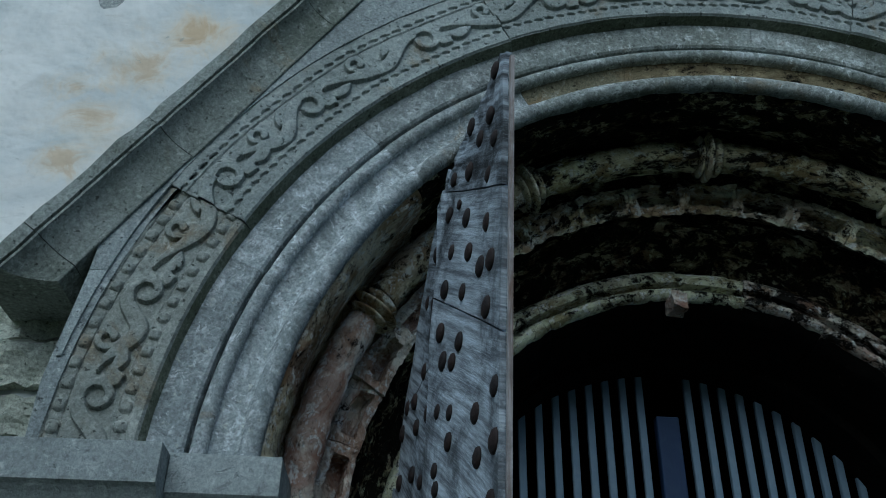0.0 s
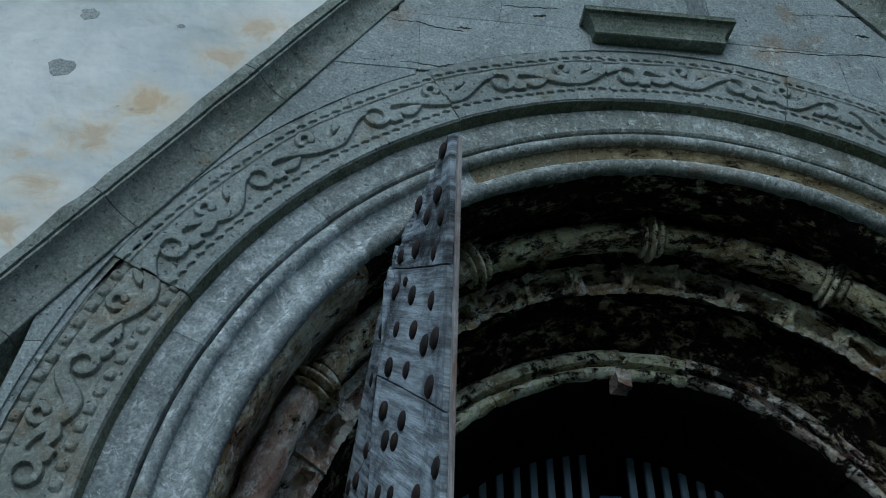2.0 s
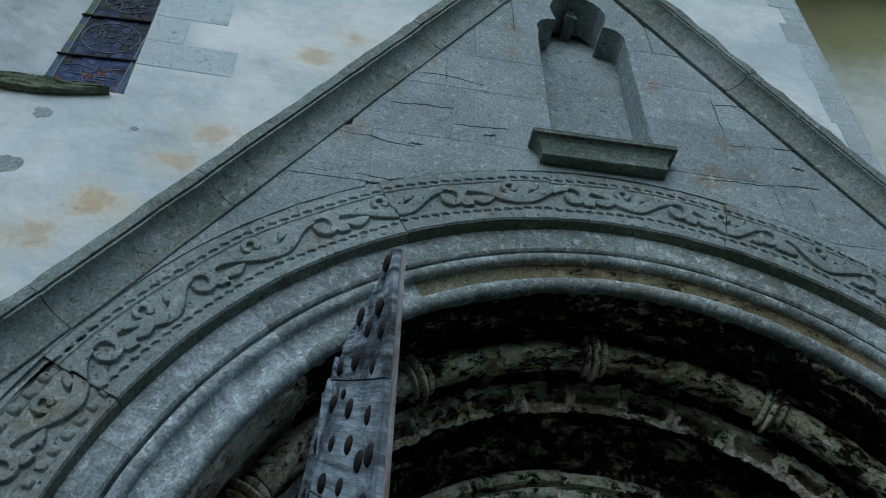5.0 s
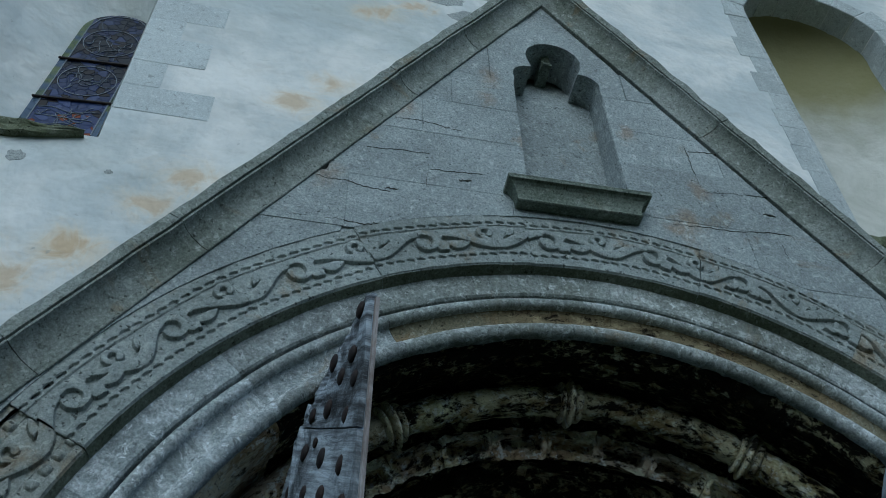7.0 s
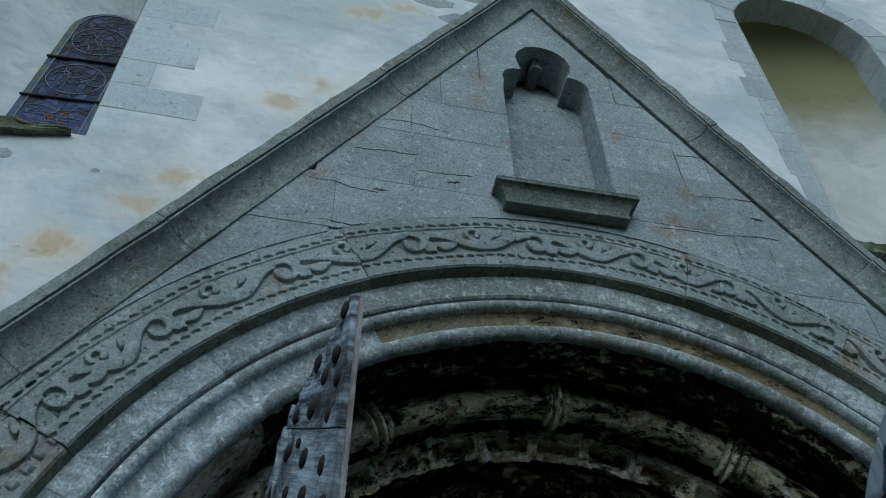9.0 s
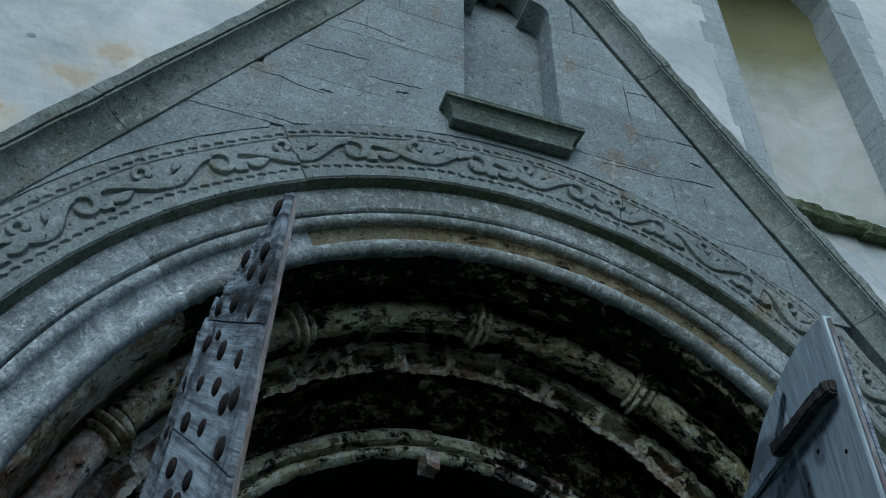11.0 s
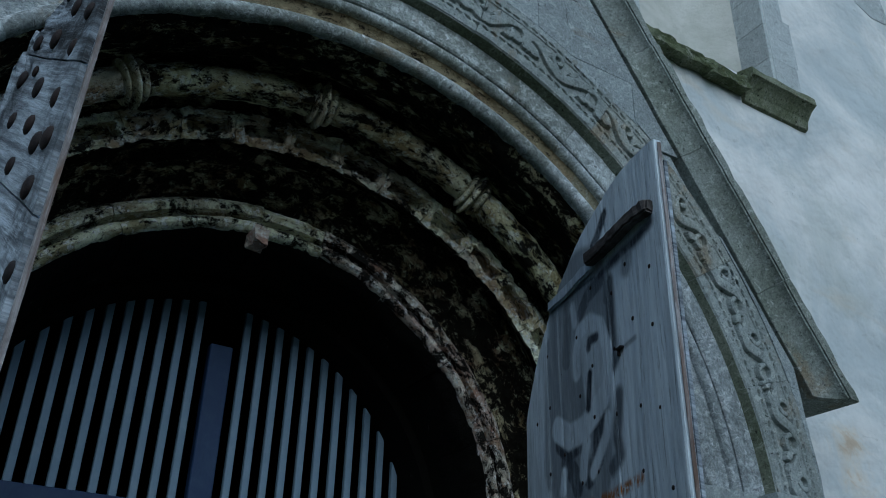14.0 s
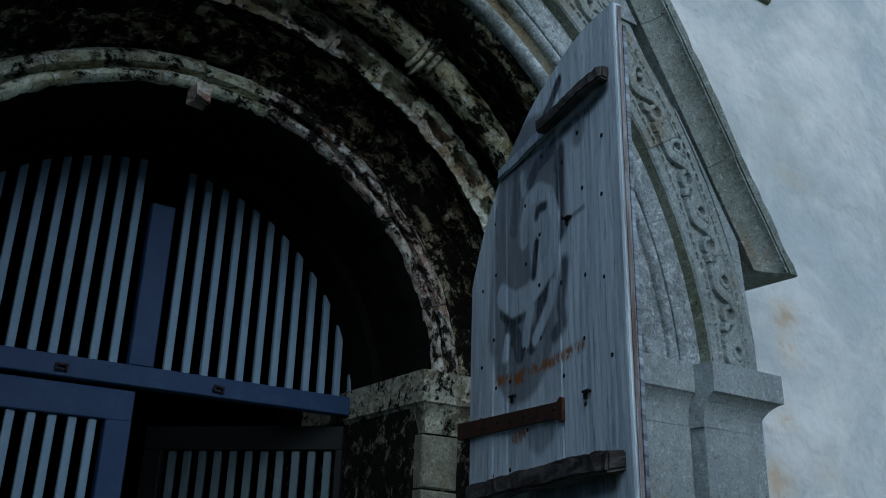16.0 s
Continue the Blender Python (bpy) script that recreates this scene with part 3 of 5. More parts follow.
part("outer_dark", mesh_of("outer_dark", [(-2.6, 0.46, 4.3), (-1.6, 0.46, 4.3), (-1.6, 0.46, 6.2), (-2.6, 0.46, 6.2)], [(0, 1, 2, 3)], M_TUNNEL), lancet, "near-black sheet standing in for the room behind the glass")


def rough_stone(name, lo, hi, material, amount, freq, cuts=5):
    """A broken, weathered stone."""
    bm = bmesh.new()
    box_bm(bm, lo, hi)
    bmesh.ops.subdivide_edges(bm, edges=bm.edges[:], cuts=cuts, use_grid_fill=True)
    for v in bm.verts:
        v.co += wobble(v.co, freq, amount) + wobble(v.co, freq * 2.7, amount * 0.5)
    return bm_mesh(name, bm, material)


def wedge_sill(me):
    for v in me.vertices:
        q = max(0.0, (v.co.x + 2.06) / 0.22)
        v.co.z = 4.362 - (4.362 - v.co.z) * max(0.05, 1 - q * 0.9) - 0.012 * q
    return me


sill_l = part("window_sill", wedge_sill(rough_stone("window_sill", (-2.62, 0.200, 4.290), (-1.84, 0.42, 4.362), M_LEDGE, 0.015, 22, 18)))
sill_l.parent = lancet
sill_l["label"] = "broken mossy stone sill"

# the round-headed recess at the other side
recess = thing("window_2", "tall round-headed blind window recess with damp plaster", "window", kind="structure")
def hollow(name, front, y0, depth, material, n=12):
    """A smooth plastered hollow behind an opening, deepest in the middle."""
    cx, cz = sum(p[0] for p in front) / len(front), 5.5
    verts, faces = [], []
    k = len(front)
    for i in range(n + 1):
        t = i / n
        shrink = 1 - 0.97 * t ** 1.15
        for x, z in front:
            p = Vector((cx + (x - cx) * shrink, y0 + depth * math.sin(t * math.pi / 2), z if z < 4.6 else cz + (z - cz) * (1 - 0.5 * t ** 2)))
            verts.append(p + wobble(p, 3.0, 0.020 * t) + wobble(p, 8.0, 0.008 * t))
        if i:
            faces += [((i - 1) * k + j, (i - 1) * k + (j + 1) % k, i * k + (j + 1) % k, i * k + j) for j in range(k)]
    faces.append(tuple(range(n * k, (n + 1) * k)))
    return mesh_of(name, verts, faces, material, True)


part("plaster_hollow", hollow("plaster_hollow", arch_loop(1.425, 2.360, 4.455, 6.355), WALL_Y + 0.165, 0.20, M_NICHE), recess, "damp plaster, olive with algae in the head")


def quoin_column(parent, x, width, z0, z1, seed, side, material=M_QUOIN):
    """Flush dressing stones up one edge of an opening, long and short by turns."""
    rnd = random.Random(seed)
    z, i = z0, 0
    while z < z1:
        h = rnd.uniform(0.15, 0.24)
        w = width * (1.0 if i % 2 else 2.6 if seed < 5 else 1.12) * rnd.uniform(0.8, 1.2)
        a, b = (x, x + w) if side > 0 else (x - w, x)
        poly = [(a, z), (b, z), (b, z + h), (a, z + h)]
        part("quoin", block("quoin", poly, WALL_Y - 0.002, WALL_Y + 0.1, material, 0.0, 0.0018, 0.003), parent)
        z, i = z + h, i + 1


quoin_column(lancet, -1.783, 0.14, 4.56, 6.4, 3, 1, M_QUOIN_WASHED)
quoin_column(recess, 1.418, 0.12, 4.50, 6.4, 7, -1)
quoin_column(recess, 2.367, 0.175, 4.50, 6.4, 9, 1)


def jamb_quoins(parent, x, z0, z1, seed):
    rnd = random.Random(seed)
    z = z0
    while z < z1:
        h = rnd.uniform(0.17, 0.26)
        bm = bmesh.new()
        box_bm(bm, (x - 0.02, WALL_Y + 0.002, z + 0.0006), (x + 0.03, WALL_Y + 0.185, z + h - 0.0006), 0.002)
        part("jamb_stone", bm_mesh("jamb_stone", bm, M_QUOIN), parent)
        z += h


jamb_quoins(recess, 2.365, 4.5, 6.4, 21)
jamb_quoins(recess, 1.415, 4.5, 6.4, 23)
for i in range(9):
    a0, a1 = math.pi * i / 9, math.pi * (i + 1) / 9
    c, r0, r1 = 1.8925, 0.464, 0.61 + 0.07 * (i % 2)
    poly = [(c + r0 * math.cos(a0), 6.36 + r0 * math.sin(a0)), (c + r1 * math.cos(a0), 6.36 + r1 * math.sin(a0)), (c + r1 * math.cos(a1), 6.36 + r1 * math.sin(a1)), (c + r0 * math.cos(a1), 6.36 + r0 * math.sin(a1))]
    part("voussoir", block("voussoir", poly, WALL_Y - 0.005, WALL_Y + 0.17, M_QUOIN, 0.004, 0.005, 0.004), recess)

ledge = thing("stone_ledge", "weathered mossy stone ledge under the blind window", "ledge")
for i, x in enumerate((1.34, 1.57, 1.80)):
    part("broken_stone", rough_stone("broken_stone", (x, 0.165, 4.325 - 0.012 * i), (x + 0.25, 0.30, 4.385 - 0.012 * i), M_LEDGE, 0.014, 19, 9), ledge, "broken mossy stone")
verts, faces = [], []
PROFILE = [(0.26, 4.46), (0.145, 4.425), (0.14, 4.385), (0.155, 4.378), (0.175, 4.36), (0.20, 4.32), (0.212, 4.27), (0.26, 4.255)]
for i in range(9):
    for y, z in PROFILE:
        p = Vector((2.06 + 0.45 * i / 8, y, z))
        verts.append(p + wobble(p, 16, 0.008))
k = len(PROFILE)
for i in range(8):
    for j in range(k):
        a, b = i * k + j, i * k + (j + 1) % k
        faces.append((a, b, b + k, a + k))
faces += [tuple(range(k)), tuple(range(8 * k, 9 * k))]
part("moulded_stone", mesh_of("moulded_stone", verts, faces, M_LEDGE), ledge, "hollow-moulded end stone with green algae")

rnd = random.Random(17)
for px, pz, pw, ph in ((-2.058, 3.90, 0.052, 0.046), (-2.03, 4.19, 0.034, 0.034), (-1.70, 4.17, 0.016, 0.014), (-0.43, 5.92, 0.13, 0.06), (-0.29, 5.77, 0.11, 0.07), (-0.18, 6.04, 0.12, 0.05)):
    poly = []
    for i in range(14):
        q = rnd.uniform(0.72, 1.1)
        poly.append((px + pw * q * math.cos(math.pi * i / 7), pz + ph * q * math.sin(math.pi * i / 7)))
    ob = part("wall_patch", block("wall_patch", poly, WALL_Y - 0.0012, WALL_Y + 0.03, M_PATCH, 0.0, 0.0008, 0.0003))
    tagged(ob, "bare grey stone showing through the limewash", "stone")

bare = [(3.27 + 0.02 * math.sin(i * 2.1) + 0.33 * (i in (1, 2, 3)) + 0.16 * (i in (0, 4)), z) for i, z in enumerate((5.50, 5.52, 5.74, 5.96, 5.98, 5.90, 5.72, 5.56))]
tagged(part("wall_patch", block("wall_patch", bare, WALL_Y - 0.004, WALL_Y + 0.03, M_QUOIN, 0.0, 0.002, 0.004)), "large pale bare stone flush in the limewashed wall", "stone")

rnd = random.Random(31)
rubble = thing("bare_rubble", "grey rubble stones bared of limewash beside the portal", "stonework")
for row in range(5):
    x = -2.62 + 0.09 * (row % 2)
    while x < -1.90:
        w, h = rnd.uniform(0.13, 0.24), rnd.uniform(0.11, 0.15)
        z = 2.06 + row * 0.135
        part("rubble_stone", rough_stone("rubble_stone", (x, 0.205 + rnd.uniform(-0.01, 0.012), z), (min(x + w, -1.86), 0.28, z + h), M_RUBBLE, 0.020, 15, 7), rubble)
        x += w + 0.002

# ---- the stone portal ----
portal = thing("portal", "gabled medieval limestone portal with carved round arch", "portal")
GABLE = 5.585          # the gable's inner apex on the face
SLOPE = math.radians(57.44)
TAN = math.tan(SLOPE)
NX0, NX1, NZ0, NZ1 = -0.183, 0.213, 4.12, 4.86
FRIEZE_OUT = 1.832

# mortar body behind the face stones
hole = [(-1.5, -0.19), (1.5, -0.19)] + [(1.815 * math.cos(math.pi * i / 48), CZ + 1.815 * math.sin(math.pi * i / 48)) for i in range(49)]
core = [(-1.84, 2.4), (-1.84, -0.2), (-1.53, -0.2), (-1.53, 2.05), (-1.815, 2.055)] + hole[2:][::-1] + [(1.815, 2.055), (1.53, 2.05), (1.53, -0.2), (1.84, -0.2), (1.84, 2.4), (1.80, 2.68), (0.0, GABLE + 0.02), (-1.80, 2.68)]
part("portal_core", plate("portal_core", core, [[(NX0 - 0.02, NZ0), (NX1 + 0.02, NZ0), (NX1 + 0.02, 5.10), (0.11, 5.28), (-0.08, 5.28), (NX0 - 0.02, 5.10)]], 0.008, WALL_Y + 0.03, M_ASHLAR), portal, "plain grey stone core")


def trefoil(n=9):
    """The cusped head of the niche, from its right springing round to its left."""
    pts = []
    for cx, cz, r, a0, a1 in ((0.135, 4.93, 0.078, -20, 100), (0.018, 5.10, 0.130, -18, 198), (-0.105, 4.93, 0.078, 80, 200)):
        pts += [(cx + r * math.cos(radians(a0 + (a1 - a0) * i / n)), cz + r * math.sin(radians(a0 + (a1 - a0) * i / n))) for i in range(n + 1)]
    return pts


# the stone with the niche's head, and its floor and back
head_outline = [(-0.285, 4.86), (NX0, 4.86)] + trefoil()[::-1] + [(NX1, 4.86), (0.325, 4.86), (0.30, GABLE - 0.30 * TAN - 0.012), (0.17, GABLE - 0.17 * TAN - 0.012), (0.0, 5.44), (-0.17, GABLE - 0.17 * TAN - 0.012), (-0.285, GABLE - 0.285 * TAN - 0.012)]
part("niche_head", plate("niche_head", head_outline, [], 0.0, 0.19, M_ASHLAR), portal, "stone with cusped trefoil niche head")
part("niche_back", plate("niche_back", [(-0.30, 4.05), (0.33, 4.05), (0.33, 4.93), (-0.30, 4.93)], [], 0.135, 0.16, M_ASHLAR), portal, "recessed niche back")
part("niche_back", mesh_of("niche_back", [(-0.30, 0.135, 4.93), (0.33, 0.135, 4.93), (0.25, 0.205, 5.20), (-0.21, 0.205, 5.20), (-0.30, 0.20, 4.93), (0.33, 0.20, 4.93), (0.25, 0.225, 5.27), (-0.21, 0.225, 5.27)], [(0, 1, 2, 3), (4, 7, 6, 5), (0, 3, 7, 4), (1, 5, 6, 2), (3, 2, 6, 7), (0, 4, 5, 1)], M_ASHLAR), portal, "sloping back of the niche head")
part("pendant", rough_stone("pendant", (-0.006, 0.07, 5.165), (0.036, 0.20, 5.255), M_SILL, 0.013, 26, 7), portal, "worn stone pendant in the niche head")
for x0, x1 in ((NX0 - 0.05, NX0), (NX1, NX1 + 0.05)):
    bm = bmesh.new()
    box_bm(bm, (x0, 0.006, NZ0), (x1, 0.14, NZ1))
    part("niche_jamb", bm_mesh("niche_jamb", bm, M_ASHLAR), portal)

# the niche's sill: fascia, hollow and neck, with returned ends
SILL = [(4.120, 0.078, 0.270), (4.115, 0.081, 0.273), (4.108, 0.078, 0.270), (4.105, 0.082, 0.274), (4.095, 0.081, 0.273), (4.092, 0.068, 0.262), (4.082, 0.058, 0.251), (4.066, 0.050, 0.243), (4.046, 0.045, 0.237), (4.028, 0.044, 0.235), (4.018, 0.047, 0.238), (4.014, 0.042, 0.234)]
verts, faces = [], []
for z, out, half in SILL:
    for x, y in ((-half - 0.012, 0.02), (-half - 0.012, -out), (half - 0.012, -out), (half - 0.012, 0.02)):
        p = Vector((x, y, z + 0.012 * (x + 0.3)))
        verts.append(p + wobble(p, 12, 0.003))
for i in range(len(SILL) - 1):
    for j in range(4):
        a, b = i * 4 + j, i * 4 + (j + 1) % 4
        faces.append((a, b, b + 4, a + 4))
faces += [(0, 1, 2, 3), tuple(range(len(verts) - 4, len(verts)))]
part("niche_sill", mesh_of("niche_sill", verts, faces, M_SILL), portal, "moulded dark grey sill under the niche")

# ---- cornice up both slopes ----
HOLLOW = [(0.014 + 0.083 * (0.75 * math.sin(radians(a)) + a / 360), -0.008 - 0.052 * (0.75 * (1 - math.cos(radians(a))) + a / 360)) for a in range(0, 91, 10)]
RIM = [(0.0, 0.03), (0.0, -0.007), (0.003, -0.009), (0.010, -0.009), (0.012, -0.007)] + HOLLOW + [(0.099, -0.066), (0.105, -0.067), (0.107, -0.050), (0.112, -0.050), (0.114, -0.068), (0.149, -0.070), (0.155, -0.062), (0.158, 0.25), (0.0, 0.25)]


def cornice_stone(side, s0, s1, seed, material):
    rnd = random.Random(seed)
    shift_n, shift_y = rnd.uniform(-0.0015, 0.0015), rnd.uniform(-0.002, 0.002)
    n = max(3, int((s1 - s0) / 0.05))
    k = len(RIM)
    verts, faces = [], []
    for i in range(n + 1):
        s = s0 + 0.0012 + (s1 - s0 - 0.0024) * i / n
        for q, y in RIM:
            m = q + shift_n
            h = s * math.cos(SLOPE) + m * math.sin(SLOPE)
            h = min(max(h, 0.0), (GABLE + m / math.cos(SLOPE) - (2.69 if side > 0 else 2.655)) / TAN)
            p = Vector((side * h + 0.012, y + shift_y * (y < 0), GABLE + m / math.cos(SLOPE) - TAN * h))
            worn = 0.007 if q > 0.14 and y < 0 else 0.002
            verts.append(p + wobble(p, 11, worn) + wobble(p, 37, worn * 0.7))
    for i in range(n):
        for j in range(k):
            a, b = i * k + j, i * k + (j + 1) % k
            faces.append((a, b, b + k, a + k))
    faces += [tuple(range(k)), tuple(range(n * k, (n + 1) * k))]
    part("cornice_stone", mesh_of("cornice_stone", verts, faces, material), portal)


for side, cuts in ((-1, (-0.06, 0.62, 1.14, 1.62, 2.36, 2.99, 3.42, 3.75)), (1, (-0.06, 0.38, 1.11, 1.98, 2.43, 3.02, 3.75))):
    for i, (a, b) in enumerate(zip(cuts, cuts[1:])):
        cornice_stone(side, a, b, 40 + 7 * i + side, M_CORNICE)
apex = rough_stone("apex_stone", (-0.075, -0.115, 5.70), (0.095, 0.2, 5.86), M_CORNICE, 0.012, 14, 4)
part("apex_stone", apex, portal, "broken stone at the gable's point")

# ---- carved frieze round the arch ----
FR_IN, FR_OUT = 1.597, FRIEZE_OUT
# underside stone: green growth and shade put into one darker colour
M_MOSS_SHADE = limestone("mossy_shade_limestone", (0.20, 0.215, 0.17), (0.10, 0.115, 0.075), (0.30, 0.32, 0.27), pits=1.0)
LEAVES = (183.0, 173.1, 163.5, 150.5, 139.4, 124.9, 109.7, 94.7, 82.0, 71.0, 58.7, 47.0, 36.8, 28.0, 19.5, 11.0, 2.5)


def to_line(px, py, line):
    """Distance from points to a bent line, with the place along it and the rise above it."""
    best = np.full(px.shape, 9.0)
    along = np.zeros(px.shape)
    rise = np.zeros(px.shape)
    total = len(line) - 1
    for i in range(total):
        (ax, ay), (bx, by) = line[i], line[i + 1]
        dx, dy = bx - ax, by - ay
        t = np.clip(((px - ax) * dx + (py - ay) * dy) / (dx * dx + dy * dy + 1e-12), 0, 1)
        d = np.hypot(px - ax - t * dx, py - ay - t * dy)
        near = d < best
        best = np.where(near, d, best)
        along = np.where(near, (i + t) / total, along)
        rise = np.where(near, py - ay - t * dy, rise)
    return best, along, rise


def curl(cx, cy, r0, r1, a0, a1, n=16):
    return [(cx + (r0 + (r1 - r0) * i / n) * math.cos(radians(a0 + (a1 - a0) * i / n)), cy + (r0 + (r1 - r0) * i / n) * math.sin(radians(a0 + (a1 - a0) * i / n))) for i in range(n + 1)]


def carving(u, v):
    """Height of the vine scroll at arc length u and radius v: 1 on the leaves, 0 on the ground."""
    up = np.zeros(u.shape)

    def raise_by(d, w, rise):
        soft = np.where(rise > 0, 0.0040, 0.0022)
        round_top = 0.62 + 0.38 * np.sqrt(np.clip(1 - (d / np.maximum(w + soft, 1e-4)) ** 2, 0, 1))
        np.maximum(up, np.clip((w - d) / soft + 0.5, 0, 1) * round_top, out=up)

    def raise_line(line, w0, w1, swell=0.0):
        d, t, rise = to_line(u, v, line)
        raise_by(d, w0 + (w1 - w0) * t + swell * np.sin(math.pi * t), rise)

    def raise_leaf(ax, ay, bx, by, w, bow=0.0):
        d, t, rise = to_line(u, v, [(ax, ay), ((ax + bx) / 2, (ay + by) / 2 - bow), (bx, by)])
        raise_by(d, w * np.sqrt(np.clip(np.sin(math.pi * np.clip(t, 0.03, 0.97)), 0, 1)), rise)

    R = 1.715
    for i, (a, b) in enumerate(zip(LEAVES, LEAVES[1:])):
        rnd = random.Random(i + 5)
        u0, u1 = -radians(a) * R, -radians(b) * R
        if u1 < u.min() - 0.15 or u0 > u.max() + 0.15:
            continue
        L = u1 - u0
        g = min(1.15, 0.72 + L)
        low = rnd.uniform(0.52, 0.6)
        small = L < 0.27
        start = 0.028 if small else 0.062 * g
        stem = []
        for k in range(31):
            t = k / 30
            w = t / low * 0.5 if t < low else 0.5 + (t - low) / (1 - low) * 0.5
            top = 0.034 if t > low else 0.018
            stem.append((u0 + start + (L - start - 0.024 * g) * t, 1.716 + (top + 0.034) / 2 * math.cos(2 * math.pi * w) + (top - 0.034) / 2))
        raise_line(stem, 0.004, 0.017, 0.010)
        turn = rnd.uniform(-12, 12)
        if small:
            # ring volutes on either side of the stem, with small hooked leaves
            raise_line(curl(u1 + 0.002, 1.718, 0.039, 0.024, 128, -190 + turn), 0.0115, 0.0105)
            raise_leaf(u1 + 0.038, 1.706, u1 + 0.058, 1.674, 0.017)
            m = u0 + L * rnd.uniform(0.46, 0.52) + 0.012
            raise_line(curl(m, 1.734, 0.030, 0.019, 250, -90 + turn), 0.0105, 0.0100)
            raise_leaf(m + 0.040, 1.764, m + 0.088, 1.752, 0.013)
            raise_leaf(m - 0.066, 1.682, m - 0.018, 1.667, 0.014)
            continue
        # a volute with an open eye, two round lobes under it and a long pointed leaf
        raise_line(curl(u1 + 0.002, 1.715, 0.040 * g, 0.021 * g, 128, -195 + turn), 0.0125, 0.0100)
        raise_leaf(u1 + 0.040 * g, 1.708, u1 + 0.060 * g, 1.672, 0.023 * g)
        if b > 75:
            raise_leaf(u1 + 0.064 * g, 1.700, u1 + 0.132 * g, 1.694, 0.0165 * g, 0.008)
        else:
            raise_leaf(u1 + 0.056 * g, 1.716, u1 + 0.104 * g, 1.680, 0.020 * g, 0.008)
            raise_leaf(u1 - 0.010, 1.690, u1 - 0.052, 1.672, 0.016)
        # hooked shoot above the stem, and a flame leaf leaning along its rise
        m = u0 + L * rnd.uniform(0.42, 0.47) + 0.02
        raise_line(curl(m - 0.004, 1.744, 0.024, 0.017, 205, -60), 0.009, 0.0105)
        raise_line([(m - 0.024, 1.738), (m - 0.016, 1.716), (m + 0.010, 1.700)], 0.009, 0.010)
        if L > 0.30:
            raise_leaf(u0 + 0.66 * L, 1.722, u0 + 0.74 * L, 1.764, 0.0125, 0.006)
    return up


def frieze_stone(a0, a1, back, material, seed, shift=0.0, beaded=False):
    """One curved stone of the frieze: sunk field with vine scroll between two beaded borders, and its underside."""
    R = 1.715
    cols = int(radians(a0 - a1) * R / 0.0030)
    rows_r = np.linspace(FR_IN + 0.003, FR_OUT, 82)
    th = np.linspace(a0 - 0.012, a1 + 0.012, cols)
    TH, RR = np.meshgrid(th, rows_r, indexing="ij")
    U = -np.radians(TH) * R
    wav = 0.004 * np.sin(U * 9 + seed)
    V = RR + wav
    h = np.zeros(U.shape)
    field = np.clip((V - 1.660) / 0.003, 0, 1) * np.clip((1.782 - V) / 0.003, 0, 1)
    h += 0.001 + 0.0045 * field - (0.0150 if a1 > 55 else 0.0200) * field * carving(U, V)
    bold = 1.3 if beaded else 1.0
    for centre, pitch, sd in ((1.643, 0.0385, 0.3), (1.795, 0.040, 0.7)):
        pitch *= bold
        if beaded:  # squarish beads standing proud of a sunk band
            ph = ((U / pitch + sd) % 1.0 - 0.5) * pitch
            dome = np.clip((1 - (np.abs(ph) ** 3 + np.abs(V - centre) ** 3) ** (1 / 3) / 0.0155) * 2.2, 0, 1)
            zone = np.clip((0.019 - np.abs(V - centre)) / 0.003, 0, 1)
            h += 0.005 * zone - 0.0095 * np.sqrt(dome) * zone
        else:
            ph = np.abs(((U + 0.7 * (V - centre)) / pitch + sd) % 1.0 - 0.5) * 2
            lens = 0.0078 * np.sqrt(np.clip(1 - ((1 - ph) / 0.72) ** 2, 0, 1))
            h += 0.0078 * np.clip((lens - np.abs(V - centre)) / 0.0034, 0, 1)
    verts = []
    for i in range(cols):
        for j in range(len(rows_r)):
            x, _, z = polar(rows_r[j], th[i], 0)
            q = Vector((x * 24, 0, z * 24))
            worn = 0.0022 * noise.noise(q) + 0.0012 * noise.noise(q * 3)
            edge = 0.004 if j == 0 else 0.0015 if i in (0, cols - 1) else 0.0
            verts.append((x, shift + float(h[i, j]) + worn + edge, z))
    k = len(rows_r)
    faces = [(i * k + j, i * k + j + 1, (i + 1) * k + j + 1, (i + 1) * k + j) for i in range(cols - 1) for j in range(k - 1)]
    n0 = len(verts)
    # underside and ends
    for i in range(cols):
        x, _, z = polar(FR_IN, th[i], 0)
        q = Vector((x * 9, 1, z * 9))
        verts += [(x, shift + 0.008 + 0.003 * noise.noise(q), z), polar(1.583 + 0.003 * noise.noise(q), th[i], back)]
    for i in range(cols - 1):
        a, b = n0 + 2 * i, n0 + 2 * i + 2
        faces += [(a, b, b + 1, a + 1), (i * k, (i + 1) * k, b, a)]
    under = range(len(faces) - 2 * (cols - 1), len(faces), 2)
    for i in (0, cols - 1):
        n1 = len(verts)
        for j in range(0, k, 8):
            x, _, z = polar(rows_r[j], th[i], 0)
            verts += [(x, shift + 0.006, z), (x, back, z)]
        m = len(range(0, k, 8))
        faces += [(n1 + 2 * j, n1 + 2 * j + 2, n1 + 2 * j + 3, n1 + 2 * j + 1) for j in range(m - 1)]
    me = mesh_of("frieze_stone", verts, faces, material)
    # undersides alone take the darker green, shade included
    me.materials.append(M_MOSS_SHADE)
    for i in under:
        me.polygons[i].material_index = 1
    part("frieze_stone", me, portal)


JOINTS = (179.0, 153.6, 131.5, 116.5, 101.5, 97.0, 76.0, 56.5, 33.0, 18.0, 1.0)
